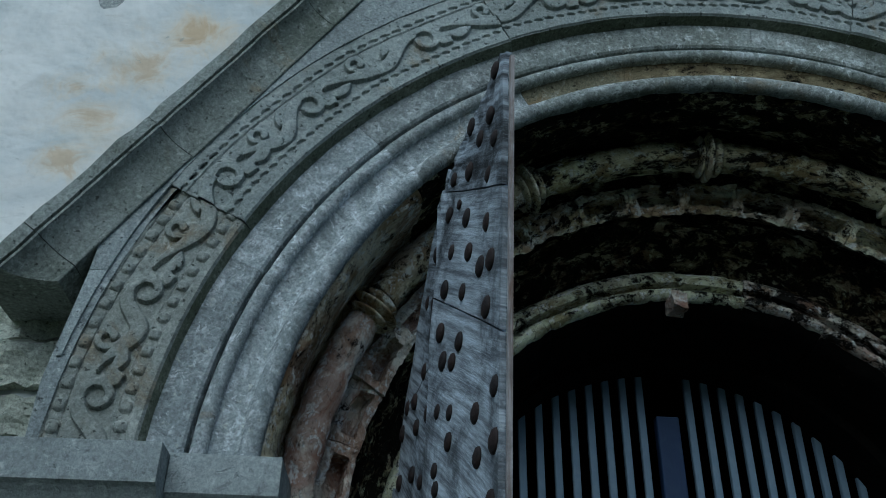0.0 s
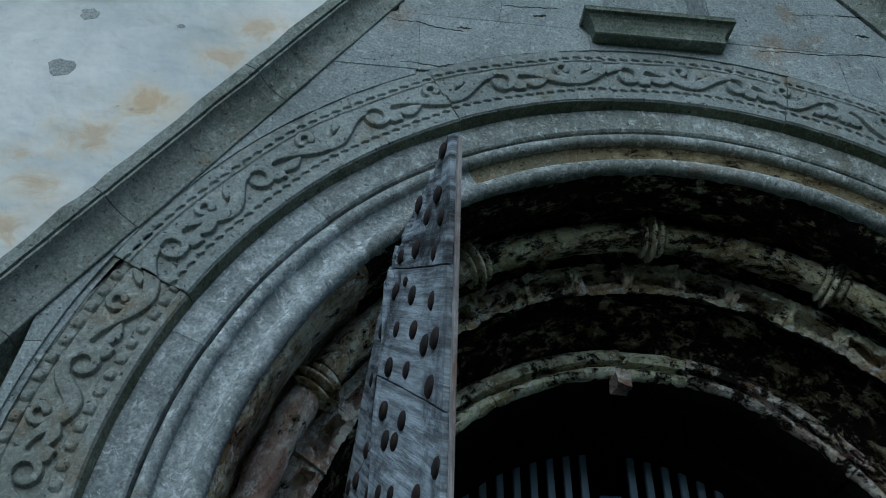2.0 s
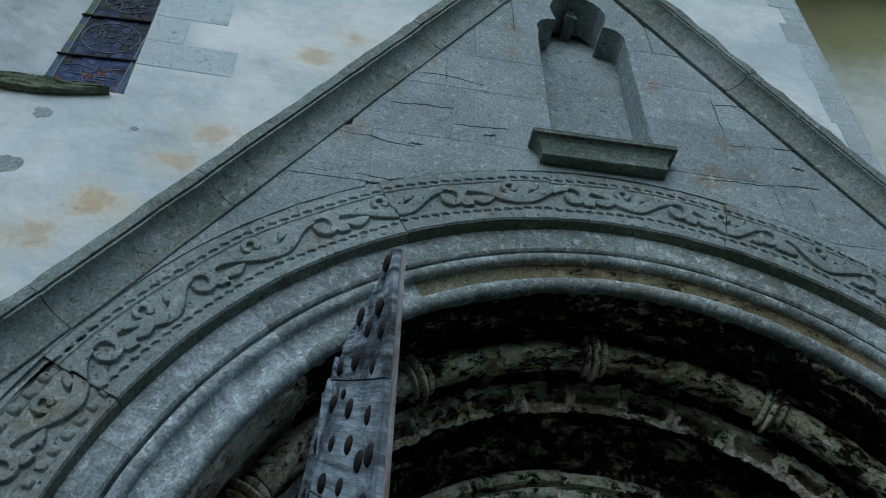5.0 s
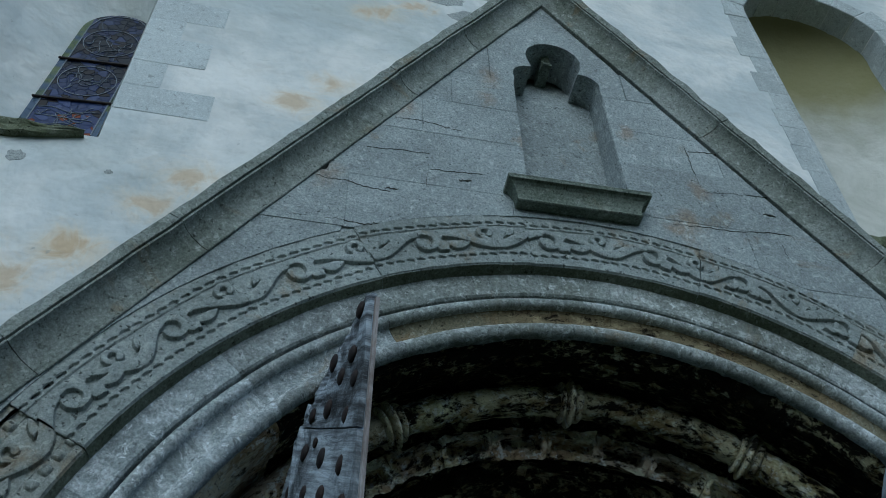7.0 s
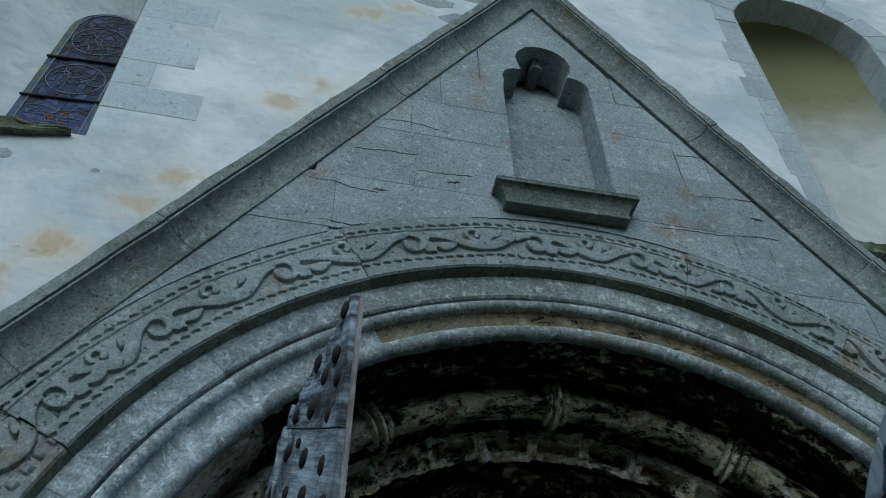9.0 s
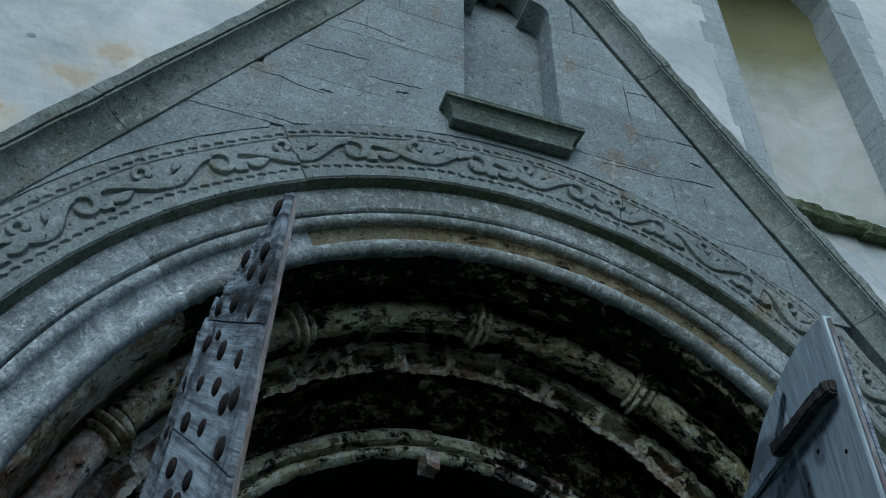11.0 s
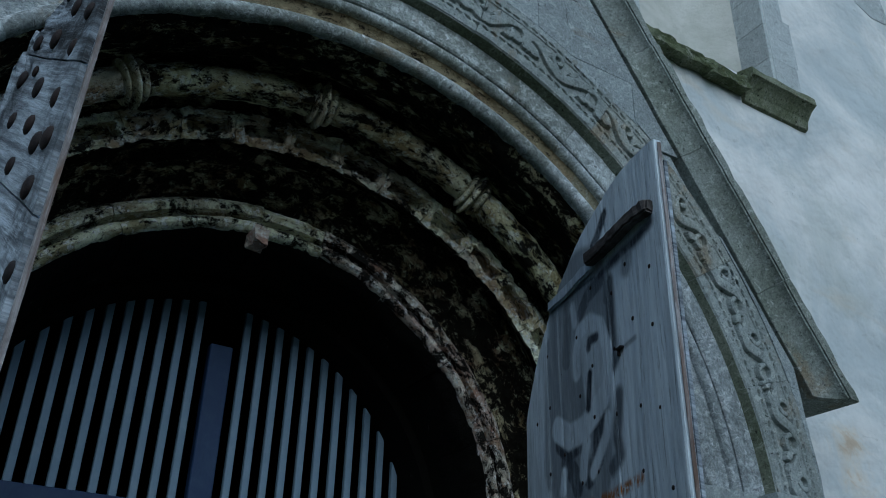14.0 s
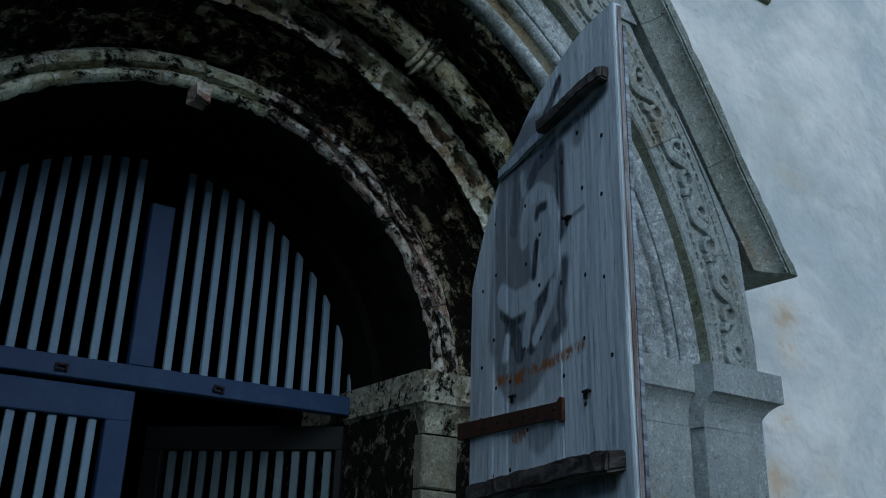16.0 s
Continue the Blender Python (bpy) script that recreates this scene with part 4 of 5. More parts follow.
for i, (a, b) in enumerate(zip(JOINTS, JOINTS[1:])):
    frieze_stone(a, b, 0.050, M_FRIEZE_OCHRE if i in (0, 7) else M_FRIEZE, i * 1.7, 0.010 if i == 0 else 0.002 * (i % 3), i == 0)

# ---- first order: fillet, two rolls and a hollow ----


def arc(cr, cy, rad, a0, a1, n):
    return [(cr + rad * math.cos(radians(a0 + (a1 - a0) * i / n)), cy + rad * math.sin(radians(a0 + (a1 - a0) * i / n))) for i in range(n + 1)]


ORDER1 = [(1.66, 0.20), (1.66, 0.046), (1.583, 0.044), (1.503, 0.046), (1.496, 0.052), (1.494, 0.088), (1.486, 0.088)]
ORDER1 += arc(1.465, 0.060, 0.020, 10, -190, 10)
ORDER1 += [(1.442, 0.080), (1.438, 0.096), (1.406, 0.106), (1.384, 0.098), (1.376, 0.080)]
ORDER1 += arc(1.347, 0.058, 0.026, 20, -200, 12)
ORDER1 += [(1.325, 0.076), (1.334, 0.14), (1.36, 0.20)]
HOLLOW1 = [(1.449, 0.064), (1.444, 0.068), (1.432, 0.073), (1.418, 0.076), (1.402, 0.076), (1.387, 0.073), (1.378, 0.068), (1.373, 0.062), (1.385, 0.12), (1.43, 0.12)]
VOUSSOIRS = (178.5, 157, 137, 118, 103, 93.5, 87.2, 73.4, 58, 41, 24, 1.5)
for i, (a, b) in enumerate(zip(VOUSSOIRS, VOUSSOIRS[1:])):
    rusty = i in (3, 4, 5, 6, 7)
    lift = random.Random(i).uniform(-0.0012, 0.0012)
    part("hollow_moulding", lathe("hollow_moulding", HOLLOW1, a - 0.02, b + 0.02, M_HOLLOW if i in (4, 5, 6, 7) else M_HOLLOW_MID if i in (3, 8, 9) else M_MOULD, 1.0, 0.002, 14, True, lift), portal)
    part("voussoir", lathe("voussoir", ORDER1, a - 0.02, b + 0.02, M_MOULD_RUST if rusty else M_MOULD_MID if i in (2, 8) else M_MOULD, 0.8, 0.0010, 10, True, lift), portal)

# ---- the deep orders behind ----
DEEP = [(1.328, 0.068), (1.312, 0.086), (1.300, 0.13), (1.306, 0.20), (1.328, 0.28), (1.335, 0.33), (1.34, 0.40), (1.29, 0.43), (1.25, 0.44), (1.25, 0.50), (1.235, 0.56), (1.17, 0.60), (1.15, 0.66), (1.15, 0.71)]
part("recessed_order", lathe("recessed_order", dense(DEEP), 179, 138, M_FLAKED, 0.45, 0.013, 8, True, 0, False), portal, "flaking reddish stone of the recessed order")
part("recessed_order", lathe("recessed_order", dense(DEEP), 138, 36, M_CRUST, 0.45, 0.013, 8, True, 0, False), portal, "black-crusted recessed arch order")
part("recessed_order", lathe("recessed_order", dense(DEEP), 36, 1, M_PATCHY, 0.45, 0.013, 8, True, 0, False), portal, "patchy blackened stone of the recessed order")

RINGS = (149.8, 119.8, 91.0, 62.3, 31.0)


def shaft_radius(a):
    return 0.051 + 0.002 * math.sin(a * 0.9) + 0.0015 * math.sin(a * 2.3)


cuts = (178, 151.9, 147.7, 121.7, 117.9, 92.9, 89.1, 64.2, 60.4, 32.9, 29.1, 2)
for i, (a, b) in enumerate(zip(cuts, cuts[1:])):
    if i % 2 == 0:
        part("arch_roll", tube("arch_roll", 1.266, 0.325, a, b, shaft_radius, M_RED if i == 0 else M_FLAKED if i == 2 else M_PATCHY if i == 6 else M_CRUST_PALE, 0.5, 30, 0.0032), portal, "mottled red stone roll" if i == 0 else "black-crusted stone roll")
    else:
        mid = RINGS[i // 2]

        def collar(t, mid=mid):
            best = 0.046
            for at, half, big in ((1.35, 0.42, 0.072), (0.15, 0.55, 0.086), (-1.25, 0.60, 0.066)):
                d = abs(t - mid - at) / half
                if d < 1:
                    best = max(best, 0.046 + (big - 0.046) * math.sqrt(1 - d * d))
            return best

        part("shaft_ring", tube("shaft_ring", 1.266, 0.325, a, b, collar, M_FLAKED if i == 1 else M_RING, 0.07, 26, 0.0018), portal, "triple moulded shaft ring")


def panelled(a0, a1, sunk, material, seed):
    """A stone of the third order: a slanting face with a sunk panel, crumbled."""
    rnd = random.Random(seed)
    nu, nv = max(16, int((a0 - a1) * 4.5)), 26
    R0, Y0, R1, Y1 = 1.234, 0.434, 1.137, 0.468
    verts, faces = [], []
    depth = rnd.uniform(0.058, 0.080)
    e0, e1, f0, f1 = rnd.uniform(0.08, 0.16), rnd.uniform(0.86, 0.93), rnd.uniform(0.28, 0.34), rnd.uniform(0.70, 0.78)
    step = rnd.uniform(-0.010, 0.012)
    for i in range(nu + 1):
        for j in range(nv + 1):
            s, t = i / nu, j / nv
            a = a0 - 0.1 + (a1 - a0 + 0.2) * s
            r, y = R0 + (R1 - R0) * t, Y0 + (Y1 - Y0) * t
            bulge = 0.014 * min(1.0, 3.2 * t, 3.2 * (1 - t))
            ragged = 0.035 * noise.noise(Vector((a * 0.9, t * 6, seed)))
            inside = e0 + ragged < s < e1 + ragged and f0 + ragged < t < f1 - ragged
            d = (-bulge + step + depth * sunk * inside)
            p = Vector(polar(r + d * 0.33, a, y + d * 0.94))
            crumble = max(0.0, noise.noise(p * 5.0) - 0.05)
            p += wobble(p, 13, 0.006 + 0.03 * crumble) + wobble(p, 41, 0.005 + 0.012 * crumble) + wobble(p, 95, 0.003)
            verts.append(p)
    k = nv + 1
    faces = [(i * k + j, i * k + j + 1, (i + 1) * k + j + 1, (i + 1) * k + j) for i in range(nu) for j in range(nv)]
    n0 = len(verts)
    for i in range(nu + 1):
        a = a0 - 0.1 + (a1 - a0 + 0.2) * i / nu
        verts += [polar(1.255, a, 0.50), polar(1.196, a, 0.565)]
    for i in range(nu):
        faces += [(i * k, (i + 1) * k, n0 + 2 * i + 2, n0 + 2 * i), (i * k + nv, (i + 1) * k + nv, n0 + 2 * i + 3, n0 + 2 * i + 1)]
    for i in (0, nu):
        faces.append(tuple(i * k + j for j in range(k)) + (n0 + 2 * i + 1, n0 + 2 * i))
    me = mesh_of("panelled_stone", verts, faces, material)
    # undersides get the darkest crust, which also holds their shade
    me.materials.append(M_CRUST_SHADED)
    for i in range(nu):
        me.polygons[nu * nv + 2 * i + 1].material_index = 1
    part("panelled_stone", me, portal)


a = 177.0
rnd = random.Random(77)
i = 0
while a > 4:
    w = rnd.uniform(8.6, 10.6)
    panelled(a, max(a - w, 3), 1.0 if rnd.random() < 0.9 else 0.1, M_RED if a > 146 else M_PANEL, 300 + i)
    a -= w
    i += 1

INNER = [(1.066, 0.80), (1.064, 0.735), (1.050, 0.712), (1.028, 0.702), (1.006, 0.708), (1.001, 0.752), (0.985, 0.752), (0.980, 0.706), (0.968, 0.692), (0.953, 0.692), (0.943, 0.702), (0.937, 0.718), (0.942, 0.80)]
SOFFIT = [(0.939, 0.717), (0.912, 0.76), (0.902, 0.92), (0.96, 0.92), (0.96, 0.73)]
COVE = [(1.20, 0.64), (1.175, 0.550), (1.150, 0.590), (1.130, 0.635), (1.110, 0.675), (1.085, 0.71), (1.060, 0.74), (1.060, 0.80)]
cuts = (178.5, 160, 141, 122, 107, 92.5, 79, 62, 41, 22, 1.5)
for i, (a, b) in enumerate(zip(cuts, cuts[1:])):
    lift = random.Random(50 + i).uniform(-0.006, 0.004)
    part("inner_voussoir", lathe("inner_voussoir", dense(INNER), a - 0.08, b + 0.08, M_INNER if i < 6 else M_INNER_RED, 0.5, 0.0045, 14, True, lift), portal)
    part("soffit_stone", lathe("soffit_stone", dense(SOFFIT, 0.03), a - 0.08, b + 0.08, M_TUNNEL, 0.7, 0.008, 12, True, lift), portal, "arch soffit stone, its shade put into the colour")
part("inner_cove", lathe("inner_cove", dense(COVE), 179, 1, M_CRUST_SHADED, 0.45, 0.012, 12, True), portal, "black-crusted hollow outside the inner arch, darkened for shade")
part("tunnel_vault", lathe("tunnel_vault", [(0.905, 0.90), (0.90, 1.02), (0.868, 1.03), (0.862, 1.9), (1.0, 1.9), (1.0, 0.90)], 179.5, 0.5, M_TUNNEL, 3, 0.004, 7, True), portal, "near-black vault behind the arch, shade in its colour")
part("boss", rough_stone("boss", (-0.082, 0.665, 3.050), (-0.026, 0.75, 3.108), M_RED, 0.012, 18, 4), portal, "broken stone stub at the crown")

# ---- jambs below the springing ----
PLAN = [(1.55, 0.14), (1.29, 0.14), (1.30, 0.24), (1.335, 0.33), (1.22, 0.44), (1.235, 0.54), (1.10, 0.58), (1.115, 0.70), (1.0, 0.70), (0.90, 0.72), (0.86, 0.76), (0.86, 1.9), (1.6, 1.9)]
for side in (-1, 1):
    verts = [(side * x, y, z) for z in (-0.1, 0.5, 1.0, 1.5, 1.8, 2.0, 2.2) for x, y in PLAN]
    k = len(PLAN)
    faces = [(i * k + j, i * k + j + 1, (i + 1) * k + j + 1, (i + 1) * k + j) for i in range(6) for j in range(k - 1)]
    verts = [Vector(v) + wobble(v, 6, 0.006) for v in verts]
    part("jamb", mesh_of("jamb", verts, faces, M_JAMB_DARK), portal, "stepped stone jamb")


def lofted(name, levels, material, rough=0.002):
    """A block of stacked outlines: (z, x0, x1, y0, y1) from the top down."""
    verts, faces = [], []
    for z, x0, x1, y0, y1 in levels:
        for x, y in ((x0, y0), (x1, y0), (x1, y1), (x0, y1)):
            p = Vector((x, y, z))
            verts.append(p + wobble(p, 13, rough))
    for i in range(len(levels) - 1):
        for j in range(4):
            a, b = i * 4 + j, i * 4 + (j + 1) % 4
            faces.append((a, b, b + 4, a + 4))
    faces += [(0, 1, 2, 3), tuple(range(len(verts) - 4, len(verts)))]
    return mesh_of(name, verts, faces, material)


def impost(x0, x1, y0, y1, top, fascia, neck, inset, back, sides, material=M_IMPOST):
    """An impost: upright band above, hollow below; sides says which of its ends are hollowed too."""
    levels = [(top, x0, x1, y0, y1), (top - fascia, x0, x1, y0, y1)]
    for i in range(1, 8):
        t = i / 7
        q = inset * math.sin(t * math.pi / 2)
        levels.append((top - fascia - (neck) * t ** 1.4, x0 + q * sides[0], x1 - q * sides[1], y0 + q * back / inset, y1))
    return lofted("impost", levels, material)


for side in (-1, 1):
    def mir(a, b):
        return (side * a, side * b) if side > 0 else (side * b, side * a)

    ends = (0, 1) if side > 0 else (1, 0)
    lift = 0.044 if side > 0 else 0.0
    tall = 0.099 if side > 0 else 0.090
    part("impost", impost(*mir(1.517, 1.887 if side > 0 else 1.905), -0.055, 0.26, 2.240 + lift, tall, 0.112, 0.082, 0.054, ends), portal, "grey stone impost with hollow moulding")
    part("impost", impost(*mir(1.262, 1.515), 0.022, 0.26, 2.243 + lift, tall, 0.108, 0.075, 0.037, (0, 0)), portal, "grey stone impost with hollow moulding")
    part("inner_impost", impost(*mir(0.845, 1.16), 0.655, 1.6, 2.275, 0.11, 0.105, 0.035, 0.036, (1, 0) if side > 0 else (0, 1), M_IMPOST_DARK), portal, "blackened inner impost")
    z, rise = 2.06, 0
    while z > 0.1:
        h = (0.19, 0.27, 0.22, 0.31)[rise % 4]
        a, b = mir(0.872, 1.03)
        part("jamb_stone", block("jamb_stone", [(a, z - h), (b, z - h), (b, z), (a, z)], 0.694, 0.80, M_JAMB, 0.003, 0.006, 0.006), portal)
        z, rise = z - h, rise + 1
    # upright shafts under the rolls, with small capitals
    for x, y, r, mt in ((1.266, 0.325, 0.062, M_RED), (1.145, 0.505, 0.06, M_CRUST_PALE)):
        verts, faces = [], []
        for i, (z, q) in enumerate(((-0.05, r), (0.7, r), (1.4, r), (1.98, r), (1.985, r * 1.25), (2.01, r * 1.25), (2.015, r), (2.05, r * 1.15), (2.12, r * 1.5), (2.13, r * 1.65), (2.20, r * 1.65))):
            for j in range(18):
                b = 2 * math.pi * j / 18
                p = Vector((side * x + q * math.cos(b), y + q * math.sin(b), z))
                verts.append(p + wobble(p, 10, 0.004))
            if i:
                faces += [((i - 1) * 18 + j, (i - 1) * 18 + (j + 1) % 18, i * 18 + (j + 1) % 18, i * 18 + j) for j in range(18)]
        me = mesh_of("jamb_shaft", verts, faces, mt, True)
        part("jamb_shaft", me, portal, "mottled red jamb shaft with capital" if mt is M_RED else "crusted jamb shaft with capital")
    z = 2.040 + lift
    for h in (0.66, 0.58, 0.71, 0.20):
        for x0, x1, y in ((1.285, 1.525, 0.060), (1.525, 1.815, 0.0)):
            a, b = mir(x0, x1)
            part("pilaster_stone", block("pilaster_stone", [(a, z - h), (b, z - h), (b, z), (a, z)], y, 0.27, M_IMPOST, 0.0012, 0.004, 0.002), portal)
        z -= h

# ---- cracks and open joints in the face ----
CRACKS = (
    ((-1.224, 3.686), (-1.173, 3.755), (-1.112, 3.852), (-1.088, 3.835)),
    ((-0.985, 4.052), (-0.920, 4.033), (-0.861, 4.040), (-0.780, 4.015), (-0.700, 4.008)),
    ((-0.693, 4.460), (-0.611, 4.467), (-0.544, 4.462), (-0.488, 4.447), (-0.432, 4.439)),
    ((-0.914, 3.829), (-0.858, 3.832), (-0.791, 3.818), (-0.731, 3.839)),
    ((0.362, 4.056), (0.501, 4.068), (0.615, 4.069), (0.761, 4.093), (0.855, 4.092)),
    ((0.919, 4.073), (1.016, 4.080), (1.051, 4.014), (1.085, 3.981)),
    ((-1.656, 2.996), (-1.611, 3.074), (-1.560, 3.143)),
)
FINE_CRACKS = (
    ((-0.795, 4.246), (-0.685, 4.257), (-0.557, 4.262)),
    ((-0.558, 4.169), (-0.452, 4.177), (-0.355, 4.183)),
    ((-0.562, 4.202), (-0.567, 4.062)),
    ((-1.045, 3.827), (-1.012, 3.828), (-0.975, 3.827)),
    ((0.529, 4.586), (0.528, 4.49), (0.533, 4.37), (0.537, 4.302)),
    ((0.534, 4.544), (0.606, 4.556), (0.675, 4.556)),
    ((0.546, 4.285), (0.675, 4.300), (0.828, 4.314)),
    ((0.797, 4.029), (0.799, 3.944)),
)
CHIPS = (((-0.721, 4.027), (-0.696, 4.029), (-0.669, 4.031)), ((-0.448, 4.130), (-0.427, 4.133), (-0.402, 4.139)), ((0.773, 4.202), (0.798, 4.199), (0.824, 4.194)))


def crack(line, seed, wide=1.0):
    rnd = random.Random(seed)
    pts = []
    for p, q in zip(line, line[1:]):
        for i in range(6):
            t = i / 6
            pts.append((p[0] + (q[0] - p[0]) * t + rnd.uniform(-0.004, 0.004), p[1] + (q[1] - p[1]) * t + rnd.uniform(-0.004, 0.004)))
    pts.append(line[-1])
    verts, faces = [], []
    for i, (x, z) in enumerate(pts):
        a, b = pts[max(i - 1, 0)], pts[min(i + 1, len(pts) - 1)]
        d = math.hypot(b[0] - a[0], b[1] - a[1]) or 1
        w = wide * rnd.uniform(0.0003, 0.0013) * math.sin(math.pi * min(max(i / (len(pts) - 1), 0.08), 0.92))
        nx, nz = -(b[1] - a[1]) / d * w, (b[0] - a[0]) / d * w
        verts += [(x + nx, -0.0018, z + nz), (x - nx, -0.0018, z - nz), (x, 0.02, z)]
    for i in range(len(pts) - 1):
        k = 3 * i
        faces += [(k, k + 3, k + 4, k + 1), (k + 1, k + 4, k + 5, k + 2), (k, k + 2, k + 5, k + 3)]
    part("crack", mesh_of("crack", verts, faces, M_SOIL), portal, "dark open crack")


for i, line in enumerate(CRACKS):
    crack(line, 900 + i, 1.6)
for i, line in enumerate(FINE_CRACKS):
    crack(line, 930 + i, 0.6)
for i, line in enumerate(CHIPS):
    crack(line, 960 + i, 5.0)

# ---- face stones of the gable and spandrels ----
rnd = random.Random(11)
COURSES = [2.238, 2.46, 2.70, 2.98, 3.24, 3.53, 3.80, 4.082, 4.40, 4.63, 4.865, 5.15, 5.60]
for ci, (z0, z1) in enumerate(zip(COURSES, COURSES[1:])):
    xs = [-2.0]
    while xs[-1] < 2.0:
        xs.append(xs[-1] + rnd.uniform(0.34, 0.66))
    if 4.05 <= z0 < 4.8:
        xs = [x for x in xs if not NX0 - 0.22 < x < NX1 + 0.22] + [NX0 - 0.002, NX1 + 0.002]
        xs.sort()
    if z0 >= 4.8:
        xs = [-0.9, -0.287, 0.327, 0.9]
    for x0, x1 in zip(xs, xs[1:]):
        if z0 >= 4.05 and x0 >= NX0 - 0.11 and x1 <= NX1 + 0.12:
            continue
        poly = [(x0, z0), (x1, z0), (x1, z1), (x0, z1)]
        poly = clip(poly, TAN, 1.0, GABLE - 0.004)
        poly = clip(poly, -TAN, 1.0, GABLE - 0.004) if len(poly) > 2 else poly
        poly = clip(poly, 1.0, 0.10, 1.845 + 0.22) if len(poly) > 2 else poly
        poly = clip(poly, -1.0, 0.10, 1.845 + 0.22) if len(poly) > 2 else poly
        if len(poly) > 2:
            poly = outside_arch(poly, FRIEZE_OUT)
        if len(poly) < 3:
            continue
        area = abs(sum(p[0] * q[1] - q[0] * p[1] for p, q in zip(poly, poly[1:] + poly[:1]))) / 2
        if area < 0.0015:
            continue
        part("ashlar", block("ashlar", poly, rnd.uniform(-0.0012, 0.0012) + (0.035 if 1.2 < sum(p[0] for p in poly) / len(poly) and 3.3 < sum(p[1] for p in poly) / len(poly) < 3.6 else 0.0), 0.06, M_ASHLAR, 0.0003, 0.0012, 0.0004), portal)

# ---- wooden gate inside the arch ----
GY = 1.20
gate = thing("lattice_gate", "blue-painted wooden gate with pale upright slats", "gate")


def bar(name, lo, hi, material, parent, bevel=0.004, m=None, label=""):
    bm = bmesh.new()
    box_bm(bm, lo, hi, bevel, m)
    return part(name, bm_mesh(name, bm, material), parent, label)


bar("transom", (-0.875, GY - 0.02, 2.176), (0.875, GY + 0.035, 2.249), M_BLUE, gate, label="blue transom rail")
bar("mullion", (-0.027, GY - 0.012, 2.25), (0.061, GY + 0.03, 2.86), M_BLUE, gate, label="blue middle post")
for x in [0.113 + 0.0681 * i for i in range(12)] + [-0.077 - 0.066 * i for i in range(12)]:
    top = CZ + math.sqrt(max(0.90 ** 2 - x * x, 0.02))
    bar("slat", (x - 0.014, GY, 2.245), (x + 0.014, GY + 0.022, top), M_SLAT, gate, 0.003)
for x, turn in ((-0.245, 0), (0.30, 8)):
    bm = bmesh.new()
    for lo, hi in (((-0.021, -0.034, 0.004), (0.021, -0.026, 0.012)), ((-0.021, -0.034, -0.012), (-0.013, -0.018, 0.004)), ((0.013, -0.034, -0.012), (0.021, -0.018, 0.004)), ((-0.013, -0.030, -0.012), (0.013, -0.024, -0.007))):
        box_bm(bm, lo, hi, 0.001, pose(x, GY, 2.206, 0, turn, 0))
    part("iron_loop", bm_mesh("iron_loop", bm, M_NAIL), gate, "small dark iron staple")

leaf = thing("gate_leaf", "closed blue gate leaf with pale slats", "gate", "gate leaves")
bar("top_rail", (-0.87, GY - 0.012, 2.055), (0.012, GY + 0.03, 2.160), M_BLUE, leaf)
bar("stile", (-0.075, GY - 0.014, 0.1), (0.012, GY + 0.032, 2.058), M_BLUE, leaf)
bar("stile", (-0.87, GY - 0.014, 0.1), (-0.79, GY + 0.032, 2.054), M_BLUE, leaf)
bar("bottom_rail", (-0.79, GY - 0.012, 0.1), (-0.066, GY + 0.03, 0.24), M_BLUE, leaf)
for i in range(10):
    x = -0.113 - i * 0.064
    bar("slat", (x - 0.014, GY, 0.24), (x + 0.014, GY + 0.02, 2.055), M_SLAT, leaf, 0.003)

open_leaf = thing("gate_leaf", "gate leaf standing open inwards, frame and slats coloured darker for shade", "gate", "gate leaves", at=(0.85, GY + 0.02, 0))
open_leaf.matrix_world = pose(0.85, GY + 0.02, 0)


def swung(name, lo, hi, material, label=""):
    bm = bmesh.new()
    box_bm(bm, lo, hi, 0.004, pose(0, 0, 0, 0, 0, 180 - 45))
    part(name, bm_mesh(name, bm, material), open_leaf, label)


swung("top_rail", (0.0, -0.03, 2.045), (0.84, 0.012, 2.14), M_BLUE_SHADE)
swung("stile", (0.0, -0.03, 0.1), (0.03, 0.012, 2.045), M_BLUE_SHADE)
swung("stile", (0.76, -0.03, 0.1), (0.84, 0.012, 2.045), M_BLUE_SHADE)
swung("bottom_rail", (0.03, -0.03, 0.1), (0.76, 0.012, 0.24), M_BLUE_SHADE)
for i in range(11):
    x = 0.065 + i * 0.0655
    swung("slat", (x - 0.0155, -0.02, 0.24), (x + 0.0155, 0.0, 2.045), M_SLAT_SHADE)

# the porch behind, its darkness put into near-black walls
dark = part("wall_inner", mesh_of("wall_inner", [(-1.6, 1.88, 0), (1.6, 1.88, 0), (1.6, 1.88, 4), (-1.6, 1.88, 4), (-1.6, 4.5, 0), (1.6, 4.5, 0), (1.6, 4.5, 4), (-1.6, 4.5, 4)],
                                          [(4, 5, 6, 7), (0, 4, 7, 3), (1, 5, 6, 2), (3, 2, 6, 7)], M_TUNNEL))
tagged(dark, "porch walls coloured near-black for the unlit room", "wall", kind="structure")

# ---- the two old door leaves, standing open outwards ----


def door_top(s, centre, spring, radius):
    d = radius * radius - (s - centre) ** 2
    return spring + math.sqrt(max(d, 0.0))


def leaf_pose(free, hinge):
    """Local x runs from the free edge to the hinge, local y across the leaf, z up."""
    dx, dy = hinge[0] - free[0], hinge[1] - free[1]
    return pose(free[0], free[1], 0, 0, 0, math.degrees(math.atan2(dy, dx)))


